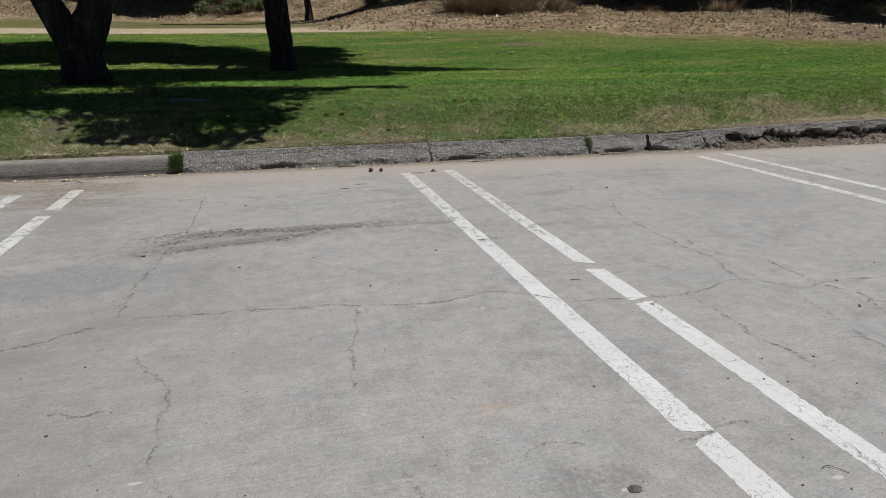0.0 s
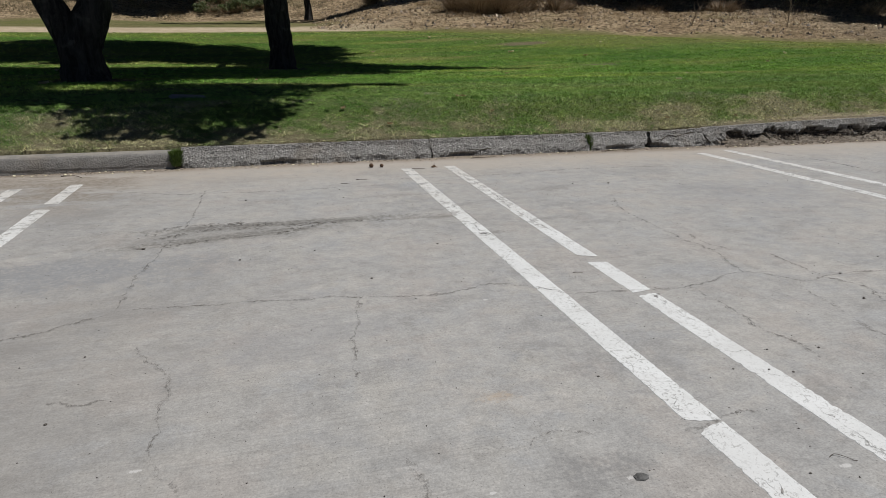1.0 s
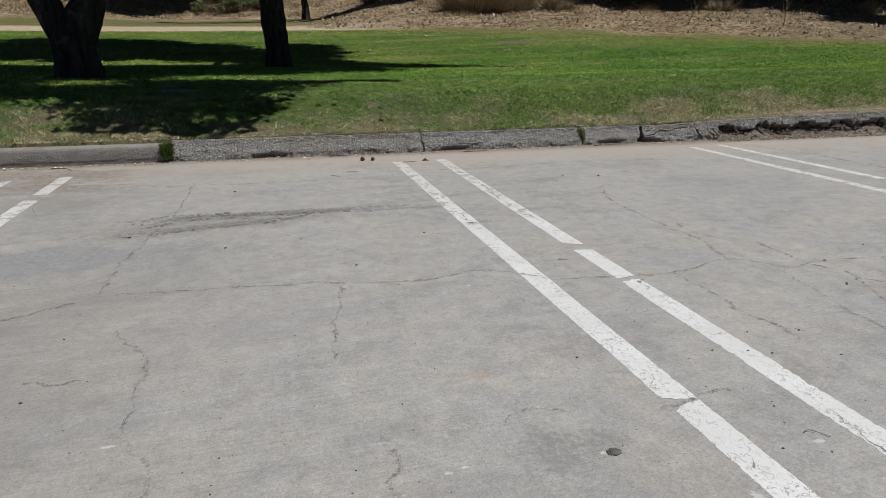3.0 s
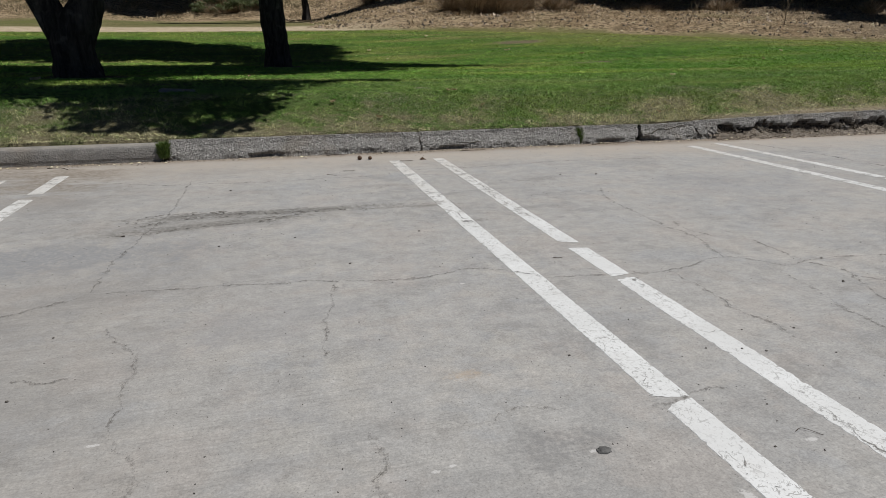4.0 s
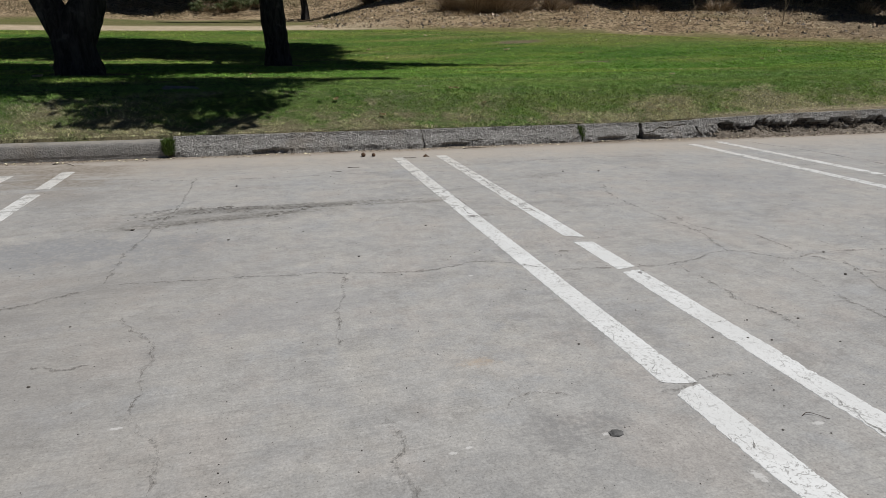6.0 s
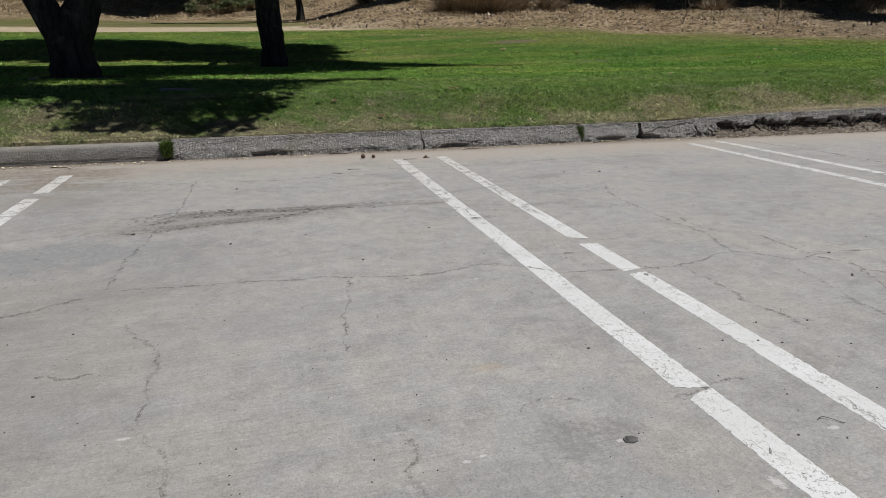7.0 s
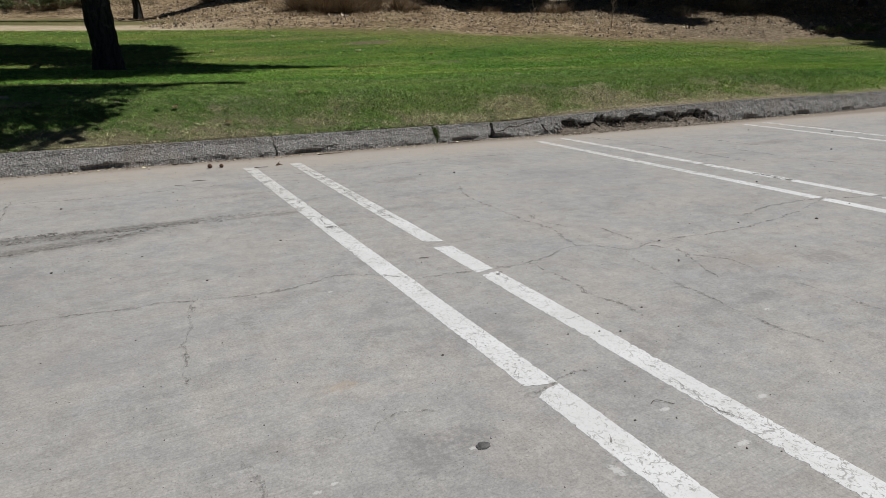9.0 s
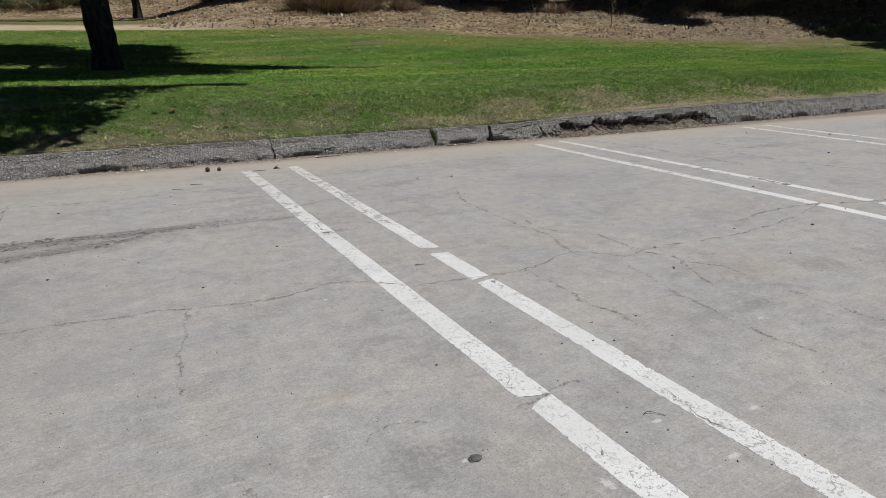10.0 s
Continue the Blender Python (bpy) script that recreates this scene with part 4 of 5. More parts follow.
lawn_strip(230000, -16, 40, 16, 28, (0.01, 0.024), (0.014, 0.024), 1.9, "short mown green grass")


spots_ = sow_lawn(90000, 0.8, 10, 4.4, 6.6)
blades("coarse_grass", spots_, rng.uniform(0.01, 0.03, len(spots_)), rng.uniform(0.004, 0.01, len(spots_)), 1.9, BLADES, "coarse rough grass leaning every way beside the kerb", "grass")
spots_ = parched(sow_lawn(120000, 0.5, 8, 4.4, 5.9))
blades("straw_blades", spots_, rng.uniform(0.006, 0.017, len(spots_)), rng.uniform(0.0025, 0.006, len(spots_)), 2.4, PALE_STRAW, "long dry straw blades lying in the grass by the kerb", "grass")
spots_ = parched(sow_lawn(45000, -4.5, 0.5, 4.4, 5.3))
blades("straw_blades", spots_, rng.uniform(0.008, 0.022, len(spots_)), rng.uniform(0.0025, 0.0045, len(spots_)), 2.2, PALE_STRAW, "dry straw blades lying in the grass by the kerb", "grass")


def sow(n, x0, x1, y0, y1, keep):
    """Random spots on the land where keep(x, y) is true."""
    out = []
    for x, y in rng.uniform((x0, y0), (x1, y1), (n, 2)):
        x, y = float(x), float(y)
        if keep(x, y):
            out.append((x, y, land(x, y) - 0.004))
    return np.array(out)


def on_bank(x, y):
    return across(x, y) > 25.2 + 0.6 * noise.noise((x, y, 0)) and x > 1.5 - 4 * noise.noise((y * 0.3, 0, 0)) and noise.noise((x * 0.6, y * 0.6, 8)) > -0.4


bank_spots = sow(130000, -2, 42, 12, 40, on_bank)
blades("dry_grass", bank_spots, 0.015 + 0.1 * rng.uniform(0, 1, len(bank_spots)) ** 2, rng.uniform(0.012, 0.03, len(bank_spots)), 1.9, STRAW, "dry straw-coloured wild grass on the bank", "grass")


# ---- trees ----
def leaf_cloud(name, blobs, per_area, size, mat, parent, seed, clump=0.28):
    """A crown of single leaves gathered in sprays round blobs (x, y, z, rx, ry, rz)."""
    r = np.random.default_rng(seed)
    spots = []
    for x, y, z, rx, ry, rz in blobs:
        sprays = max(12, int(15 * rx * ry))
        c = r.normal(0, 1, (sprays, 3))
        c /= np.linalg.norm(c, axis=1)[:, None]
        c *= (r.uniform(0.15, 1, sprays) ** 0.5)[:, None]
        c = c * (rx, ry, rz) + (x, y, z)
        k = max(4, int(per_area * rx * ry * 3.1 / sprays))
        s = np.repeat(c, k, 0)
        wide = np.repeat(r.uniform(0.35, 1.25, sprays), k)[:, None] * min(clump, 0.42 * min(rx, ry))
        spots.append(s + r.normal(0, 1, s.shape) * wide * (1.25, 1, 0.6))
    p = np.concatenate(spots)
    n = len(p)
    u = r.normal(0, 1, (n, 3))
    u /= np.linalg.norm(u, axis=1)[:, None]
    v = np.cross(u, r.normal(0, 1, (n, 3)))
    v /= np.linalg.norm(v, axis=1)[:, None]
    s = r.uniform(0.7, 1.3, n)[:, None] * size
    verts = np.stack([p - u * s, p + v * s * 0.5, p + u * s, p - v * s * 0.5], 1).reshape(-1, 3)
    return flat_mesh(name, verts, np.arange(4 * n).reshape(-1, 4), mat, parent)


def lifted(spots):
    """Crown blobs whose shade falls on the given places: ground x, y, height above it, radius along x and, where it differs, along y."""
    k = (sun_vec.x / sun_vec.z, sun_vec.y / sun_vec.z)
    out = []
    for x, y, h, rx, *ry in spots:
        grow = 1.4 if ry and ry[0] > 0.3 else 1.15 if ry else 1.2
        rx, ry = rx * grow, (*ry, rx)[0] * grow
        out.append((x + k[0] * h, y + k[1] * h, land(x, y) + h, rx, ry, 0.4 * min(rx, ry)))
    return out


def oak(base, trunk_points, trunk_radii, limbs, blobs, seed, label, per_area=850, size=0.125):
    root = tagged(new("oak_tree"), label, "tree", "park trees")
    root.location = base
    to = Vector(base)

    def limb_part(name, pts, radii, sides, rough, k):
        line = bend([Vector(p) - to for p in pts], 5, 0.05 if name == "limb" else 0.012, seed)
        m = len(line) - 1
        rr = [lerp_table(i / m, [(j / (len(radii) - 1), v) for j, v in enumerate(radii)]) for i in range(m + 1)]
        bm = bmesh.new()
        tube(bm, line, rr, sides, rough, seed + k)
        part(name, bm, BARK, root, smooth_faces=True)

    limb_part("trunk", trunk_points, trunk_radii, 28, 0.13, 0)
    for k, (pts, radii) in enumerate(limbs):
        limb_part("limb", pts, radii, 12, 0.2, k + 1)
    crown = leaf_cloud("crown", [(x - to.x, y - to.y, z - to.z, rx, ry, rz) for x, y, z, rx, ry, rz in blobs], per_area, size, OAK_LEAF, root, seed)
    tagged(crown, label="dark green oak foliage")
    return root


SHADE_A = [(-2.16, 4.7, 3.3, 0.36, 0.15), (-1.3, 4.98, 3.4, 0.5, 0.2), (-1.5, 4.6, 3.3, 0.3, 0.12), (-1.75, 4.85, 3.4, 0.3, 0.14),
           (-4.4, 6.9, 3.8, 0.7, 1.0), (-2.3, 5.4, 3.5, 0.5, 0.31), (-1.75, 5.5, 3.5, 0.4, 0.35), (-1.4, 5.95, 3.6, 0.4, 0.35), (-3.25, 5.95, 3.7, 0.55, 0.42), (-3.8, 6.0, 3.6, 0.6, 0.42), (-2.9, 6.1, 3.8, 0.6, 0.4), (-2.5, 5.85, 3.6, 0.5, 0.5), (-1.95, 6.2, 3.6, 0.45, 0.6), (-1.3, 6.75, 3.8, 0.5, 0.4), (-0.5, 7.35, 4.0, 0.5, 0.3), (0.25, 7.5, 4.0, 0.55, 0.2), (-1.9, 7.4, 4.4, 0.7, 0.5)]
SHADE_A += [(-4.9, 9.9, 5.0, 1.2, 0.9), (-2.9, 10.2, 5.6, 1.3, 0.7), (-1.0, 10.5, 5.0, 1.1, 0.6), (-6.5, 11.0, 5.5, 1.5, 1.2), (-3.6, 11.6, 5.8, 1.5, 1.0), (-1.8, 12.0, 6.0, 1.3, 0.9), (0.2, 12.2, 5.0, 0.9, 1.0)]
SHADE_B = [(-5.8, 13.6, 5.4, 1.6, 1.0), (-3.4, 13.8, 6.0, 1.4, 0.9), (-1.2, 14.2, 5.6, 1.2, 1.0), (0.6, 14.4, 5.2, 1.0, 1.2), (2.0, 14.2, 5.0, 1.0, 0.8), (3.2, 13.6, 4.8, 0.9, 0.45), (4.2, 13.1, 4.6, 0.7, 0.22),
           (-8.0, 19.2, 5.2, 1.8, 1.9), (-5.2, 19.2, 5.4, 1.7, 2.0), (-3.0, 18.6, 5.8, 1.5, 1.5), (-1.2, 17.6, 5.6, 1.2, 1.1), (0.35, 18.8, 5.6, 0.65, 1.5), (-7.6, 14.0, 5.6, 1.3, 1.1), (-0.2, 16.2, 5.8, 1.0, 0.7), (-10.8, 17.5, 5.2, 2.0, 2.2)]
SHADE_A += [(-4.5, 8.9, 4.8, 0.8, 0.7), (-3.2, 9.0, 4.8, 0.6, 0.45), (-2.7, 6.5, 3.9, 0.5, 0.35), (-4.9, 7.8, 4.6, 0.8, 0.8), (-5.8, 9.2, 5.0, 1.2, 1.0)]
# unseen upper storey over each crown's larger boughs, added to block skylight
for shade_ in (SHADE_A, SHADE_B):
    shade_ += [(x_, y_, h_ + 2.4, rx_ * 0.9, ry_ * 0.9) for x_, y_, h_, rx_, ry_ in shade_ if min(rx_, ry_) > 0.6]
BLOBS_A, BLOBS_B = lifted(SHADE_A), lifted(SHADE_B)
za, zb = land(-3.49, 9.25), land(-0.68, 13.9)
oak((-3.49, 9.25, za), [(-3.49, 9.25, 0.15), (-3.49, 9.25, 0.44), (-3.51, 9.25, 0.64), (-3.49, 9.25, 0.95), (-3.33, 9.25, 1.25), (-3.22, 9.25, 1.54), (-3.12, 9.25, 2.2), (-2.9, 9.1, 4.0)],
    [0.46, 0.33, 0.285, 0.29, 0.24, 0.2, 0.19, 0.14],
    [([(-3.52, 9.25, 0.8), (-3.66, 9.25, 1.12), (-3.83, 9.25, 1.53), (-4.15, 9.2, 2.2), (-4.9, 8.9, 3.8), (-5.4, 8.6, 5.4)], [0.24, 0.2, 0.165, 0.15, 0.11, 0.05]),
     ([(-2.95, 9.15, za + 3.3), (-1.8, 8.0, za + 4.0), (-0.6, 6.6, za + 4.0), (-0.1, 5.3, za + 3.7)], [0.14, 0.1, 0.07, 0.03]),
     ([(-3.0, 9.1, za + 3.2), (-2.4, 9.6, za + 4.8), (-1.2, 9.6, za + 6.2)], [0.15, 0.1, 0.04]),
     ([(-3.3, 9.2, za + 2.4), (-3.0, 7.6, za + 3.4), (-2.4, 6.0, za + 3.8)], [0.12, 0.08, 0.03]),
     ([(-4.9, 9.0, za + 2.7), (-4.2, 8.9, za + 4.2), (-2.6, 9.9, za + 6)], [0.12, 0.08, 0.03])],
    BLOBS_A, 21, "dark-barked forked oak standing on the lawn, shading the grass", 1700, 0.075)
oak((-0.68, 13.9, zb), [(-0.68, 13.9, 0.2), (-0.68, 13.9, 0.5), (-0.67, 13.9, 0.73), (-0.7, 13.9, 1.0), (-0.72, 13.9, 1.3), (-0.735, 13.9, 1.65), (-0.74, 13.9, 1.95), (-0.78, 13.85, 2.8), (-0.6, 13.7, 4.6)],
    [0.4, 0.29, 0.255, 0.25, 0.262, 0.26, 0.24, 0.2, 0.13],
    [([(-0.8, 13.85, zb + 2.3), (0.8, 13.0, zb + 3.6), (2.8, 12.3, zb + 4.6), (5.0, 11.7, zb + 4.7)], [0.17, 0.12, 0.08, 0.03]),
     ([(-0.85, 13.85, zb + 2.2), (-2.4, 13.9, zb + 3.6), (-4.2, 14.0, zb + 5.2)], [0.17, 0.11, 0.04]),
     ([(-0.75, 13.75, zb + 3.2), (-0.3, 15.2, zb + 4.6), (0.8, 16.2, zb + 5.4)], [0.13, 0.09, 0.03]),
     ([(-0.7, 13.7, zb + 3.6), (0.4, 13.4, zb + 5.0), (1.2, 12.6, zb + 5.6)], [0.12, 0.08, 0.03])],
    BLOBS_B, 22, "dark-barked leaning oak standing on the lawn", 1000, 0.09)


# ---- trees and brush on the bank ----
def hill_oak(x, y, shade, seed, trunk_r=0.16, per_area=800, size=0.15):
    z = land(x, y)
    blobs = lifted(shade)
    top = blobs[0]
    oak((x, y, z), [(x, y, z - 0.3), (x + 0.02, y, z + 0.5), (x - 0.05, y, z + 1.2), (x + 0.1, y, z + 2.2), (top[0], top[1], top[2])],
        [trunk_r * 1.5, trunk_r, trunk_r * 0.9, trunk_r * 0.8, trunk_r * 0.3],
        [([(x + 0.05, y, z + 1.8), ((x + b[0]) / 2, (y + b[1]) / 2, (z + 2 + b[2]) / 2), (b[0], b[1], b[2])], [trunk_r * 0.6, trunk_r * 0.4, 0.03]) for b in blobs[1:4]],
        blobs, seed, "dark oak growing on the dry bank behind the lawn", per_area, size)


hill_oak(1.45, 38.0, [(2.9, 35.6, 4.2, 0.9), (3.9, 36.6, 4.4, 1.0), (1.7, 35.6, 4.0, 0.6), (0.4, 35.6, 4.0, 0.45), (4.6, 36.2, 4.4, 1.1), (5.8, 35.4, 4.6, 1.0), (6.9, 34.6, 4.6, 0.8), (8.2, 34.2, 4.6, 0.7)], 31, 0.2)
# added oak, trunk hidden behind a lawn oak, for a thin shadow line
hill_oak(-0.5, 36.4, [(-4.6, 33.9, 4.5, 0.4), (-3.4, 33.9, 4.5, 0.42), (-2.0, 34.2, 4.5, 0.4), (-0.8, 34.8, 4.5, 0.42), (-5.6, 34.1, 4.5, 0.35)], 32, 0.1)
hill_oak(18.0, 32.0, [(17.4, 30.0, 3.0, 1.9), (15.3, 31.4, 2.6, 1.4), (20.2, 30.2, 3.2, 1.9), (13.4, 32.8, 2.8, 1.2), (17, 33.0, 3.4, 2.4), (20.5, 33, 3.6, 2.4), (16.6, 28.2, 2.4, 0.8), (18.4, 28.0, 2.4, 0.9), (19.4, 29.0, 2.6, 0.9)], 33, 0.2)
hill_oak(25.5, 26.5, [(24.6, 25.6, 3.2, 1.6), (23.4, 22.6, 2.8, 1.0), (26.6, 25.0, 3.2, 1.8), (24.0, 28.2, 3.2, 1.5), (24.0, 24.6, 3.0, 1.5), (23.0, 21.0, 2.6, 1.0), (23.6, 26.8, 3.2, 1.4), (25.2, 23.2, 2.8, 1.1), (22.8, 21.4, 2.4, 0.6), (27.0, 28.6, 3.6, 2.0), (22.6, 28.6, 3.2, 1.1)], 34, 0.22)
hill_oak(31.5, 24.5, [(30.4, 23.8, 3.2, 1.7), (28.4, 23.4, 3.0, 1.3), (32.4, 23.0, 3.4, 1.9), (31.4, 26.6, 3.6, 2.2), (34.4, 21.6, 3.4, 2.0), (29.0, 26.0, 3.4, 1.6), (27.6, 21.0, 2.6, 0.9), (29.4, 21.6, 2.8, 1.2), (33.8, 22.1, 3.6, 1.7), (31.7, 24.8, 4.0, 1.8), (28.6, 24.6, 3.2, 1.5), (29.4, 20.4, 3.0, 1.2)], 35, 0.22)
hill_oak(36.5, 20.5, [(30.0, 18.4, 2.8, 1.5), (31.0, 15.6, 2.6, 1.5), (33.4, 17.4, 3.2, 1.8), (28.4, 16.6, 2.4, 0.9), (34.6, 14.4, 3.0, 1.6), (29.4, 15.0, 2.4, 1.0), (36.0, 18.4, 3.4, 1.8), (31.6, 20.0, 3.0, 1.5), (29.2, 19.6, 2.6, 0.9), (28.6, 14.0, 2.4, 0.9), (27.9, 15.4, 2.6, 1.1), (27.6, 14.2, 2.6, 0.9), (28.2, 17.2, 2.8, 1.2), (27.0, 13.4, 2.8, 0.8), (25.2, 12.6, 3.0, 0.8), (29.6, 17.6, 3.4, 1.4), (36.5, 22.5, 3.8, 2.0), (38.6, 21.6, 3.8, 2.2), (35.0, 25.0, 4.2, 2.0), (27.2, 16.2, 2.6, 1.0), (24.0, 12.0, 3.0, 0.9)], 36, 0.2)
hill_oak(-8.8, 44.0, [(-8.8, 42.4, 2.6, 1.4), (-7.4, 41.3, 2.8, 1.2), (-6.2, 41.6, 2.8, 1.0), (-8.6, 40.8, 2.8, 0.9), (-7.2, 42.8, 2.8, 1.5), (-10.2, 43.6, 3.0, 1.6), (-6.0, 44.0, 2.8, 1.2), (-8.4, 45.4, 3.2, 1.8)], 37, 0.2)


def bush(x, y, high, wide, seed, leafy, label):
    """A brush of upright twigs, some with small leaves."""
    root = tagged(new("bush"), label, "bush", "bank bushes")
    z = land(x, y)
    root.location = (x, y, z)
    r = np.random.default_rng(seed)
    n = 260 if leafy else int(850 * wide * high) + 300
    a = r.uniform(0, 2 * np.pi, n)
    d = np.sqrt(r.uniform(0, 1, n)) * wide * 0.5
    foot = np.stack([np.cos(a) * d * 0.8, np.sin(a) * d * 0.8, np.full(n, -0.05)], 1) * (0.55, 0.55, 1)
    foot[:, 2] = [land(x + float(p[0]), y + float(p[1])) - z - 0.03 for p in foot]
    tip = foot + np.stack([np.cos(a) * d * 0.9 + r.normal(0, 0.36 * high, n), np.sin(a) * d * 0.9 + r.normal(0, 0.36 * high, n), high * r.uniform(0.05, 1, n) ** 1.2], 1)
    w = r.uniform(0.004, 0.014, n)[:, None]
    side = np.stack([-np.sin(a), np.cos(a), np.zeros(n)], 1) * w
    foot = foot + (tip - foot) * (r.uniform(0, 0.6, n) ** 2)[:, None]
    mid = (foot + tip) / 2 + r.normal(0, 0.09, (n, 3))
    verts = np.stack([foot - side, foot + side, mid + side * 0.7, mid - side * 0.7, tip + side * 0.2, tip - side * 0.2], 1).reshape(-1, 3)
    k = np.arange(n)[:, None] * 6
    faces = np.concatenate([k + [0, 1, 2, 3], k + [3, 2, 4, 5]])
    flat_mesh("brushwood", verts, faces, TWIGS, root)
    if leafy:
        sprigs = [(float(r.normal(0, 0.42)) * wide, float(r.normal(0, 0.42)) * wide, high * float(r.uniform(0.1, 0.8)), wide * float(r.uniform(0.08, 0.2)), wide * float(r.uniform(0.08, 0.2)), high * float(r.uniform(0.08, 0.22))) for _ in range(13)]
        leaf_cloud("foliage", sprigs, leafy, 0.045, BRUSH_LEAF, root, seed, 0.12)


BROWN = "dry brown leafless bush on the bank"
GREY = "grey-green brush at the foot of the bank"
for n_, (x_, y_, h_, w_, leafy_) in enumerate((
        (8.5, 28.0, 1.5, 1.5, 0), (9.4, 27.7, 1.2, 1.3, 0), (10.3, 28.2, 1.0, 1.0, 0), (12.0, 27.6, 1.0, 0.7, 0), (7.6, 29.0, 1.2, 1.0, 0), (11.2, 29.0, 1.2, 1.2, 0),
        (12.9, 28.6, 0.5, 1.3, 0), (20.6, 27.0, 0.6, 1.7, 0), (5.2, 37.6, 1.0, 1.4, 0), (16.8, 27.6, 0.4, 1.4, 0),
        (28.0, 21.6, 0.7, 1.3, 0), (27.6, 15.4, 0.3, 0.9, 3200), (24.0, 21.8, 0.5, 0.9, 0), (26.4, 15.9, 0.28, 0.8, 3200),
        (-3.2, 40.6, 0.5, 1.7, 1500), (-2.2, 40.9, 0.6, 1.8, 1600), (-4.1, 41.0, 0.5, 1.5, 1400), (-1.2, 41.4, 0.6, 1.7, 1500), (-1.8, 42.4, 0.8, 2.0, 1500), (-3.4, 42.6, 0.9, 2.0, 1500))):
    bush(x_, y_, h_, w_, 60 + n_, leafy_, GREY if leafy_ else BROWN)


def on_scrub(x, y):
    return y > 39.4 + 0.9 * noise.noise((x * 0.5, 0, 2)) + max(0.0, x - 1) * 0.8 and noise.noise((x * 0.9, y * 0.9, 3)) > -0.25


scrub = sow(52000, -24, 7, 38.5, 50, on_scrub)
tall = np.array([0.5 + 0.5 * noise.noise((float(x) * 0.55, float(y) * 0.55, 12)) for x, y, z in scrub])
blades("scrub", scrub, (0.05 + 0.62 * tall ** 2) * rng.uniform(0.2, 1.0, len(scrub)), rng.uniform(0.012, 0.03, len(scrub)), 1.1, SCRUB, "dense dry scrub and brush on the slope", "scrub")


def on_brush(x, y):
    return across(x, y) > 27.2 + 1.0 * noise.noise((x * 0.5, y * 0.3, 2)) and noise.noise((x * 0.7, y * 0.7, 5)) > -0.1


brush = sow(26000, 6.5, 17, 25.5, 33, on_brush)
tall = np.array([0.5 + 0.5 * noise.noise((float(x) * 0.8, float(y) * 0.8, 14)) for x, y, z in brush])
blades("tall_dry_grass", brush, (0.03 + 0.42 * tall ** 2) * rng.uniform(0.2, 1.0, len(brush)), rng.uniform(0.008, 0.018, len(brush)), 1.2, STRAW, "tall dry brown grass between the bushes", "grass")
brush = sow(34000, 16, 40, 13, 34, on_brush)
blades("tall_dry_grass", brush, 0.03 + 0.24 * rng.uniform(0, 1, len(brush)) ** 2.5, rng.uniform(0.01, 0.02, len(brush)), 1.3, STRAW, "dry brown grass on the bank", "grass")


def sapling(x, y, high, lean, seed, label):
    root = tagged(new("sapling"), label, "sapling", "bank saplings")
    z = land(x, y)
    root.location = (x, y, z)
    bm = bmesh.new()
    tube(bm, bend([(0, 0, -0.1), (lean * 0.3, 0, high * 0.35), (lean * 0.5, 0.02, high * 0.7), (lean, 0, high)], 4, 0.04, seed), [0.024 - 0.0016 * i for i in range(13)], 6, 0.1, seed)
    part("stem", bm, TWIGS, root)
    for k in range(5):
        bm = bmesh.new()
        h = high * (0.3 + 0.13 * k)
        o = lean * h / high
        s = 1 if k % 2 else -1
        tube(bm, [(o, 0, h), (o + s * 0.12, 0.04, h + 0.2), (o + s * 0.18, 0.02, h + 0.45)], [0.009, 0.007, 0.003], 5)
        part("branch", bm, TWIGS, root)


sapling(18.9, 20.8, 1.5, 0.12, 3, "thin bare sapling standing on the dry bank")
sapling(15.44, 22.1, 0.8, 0.45, 5, "dead leaning stem on the dry bank")


# ---- small things on the lot, along the kerb and on the lawn ----
def seed_ball(x, y, r, seed):
    bm = bmesh.new()
    bmesh.ops.create_icosphere(bm, subdivisions=3, radius=r)
    for v in bm.verts:
        v.co *= 1 + 0.13 * noise.noise(v.co * 120 + Vector((seed, 0, 0))) + 0.06 * noise.noise(v.co * 300)
    ob = finish("seed_ball", bm, CONE, None, True)
    ob.location = (x, y, r * 0.93)
    tagged(ob, "round brown seed ball lying near the kerb", "seed ball", "seed balls")


seed_ball(-0.27, 3.94, 0.017, 1)
seed_ball(-0.19, 3.93, 0.0145, 2)


def crushed_pod(x, y):
    bm = bmesh.new()
    for dx, dy, r, h in ((0, 0, 0.013, 0.5), (0.018, 0.006, 0.01, 0.6), (0.032, -0.004, 0.008, 0.4), (0.012, 0.01, 0.008, 1.4)):
        made = bmesh.ops.create_icosphere(bm, subdivisions=2, radius=r)["verts"]
        for v in made:
            v.co = Vector((v.co.x + dx, v.co.y + dy, v.co.z * h + r * h)) + noise.noise_vector(v.co * 90) * 0.005
    ob = finish("seed_pod", bm, CONE)
    ob.location = (x, y, -0.001)
    tagged(ob, "crushed brown seed pod on the concrete", "seed pod")


crushed_pod(0.2, 3.83)


def tar_lump(x, y):
    bm = bmesh.new()
    bmesh.ops.create_icosphere(bm, subdivisions=4, radius=1)
    for v in bm.verts:
        w = 1 + 0.28 * noise.noise(v.co * 1.6 + Vector((4, 0, 0))) + 0.1 * noise.noise(v.co * 6)
        v.co = Vector((v.co.x * 0.016 * w, v.co.y * 0.013 * w, max(-0.1, v.co.z) * 0.005 * w))
    ob = finish("tar_lump", bm, TAR, None, True)
    ob.location = (x, y, 0.0005)
    tagged(ob, "flat dark lump of tar stuck to the concrete", "tar lump")


tar_lump(-0.265, 0.095)


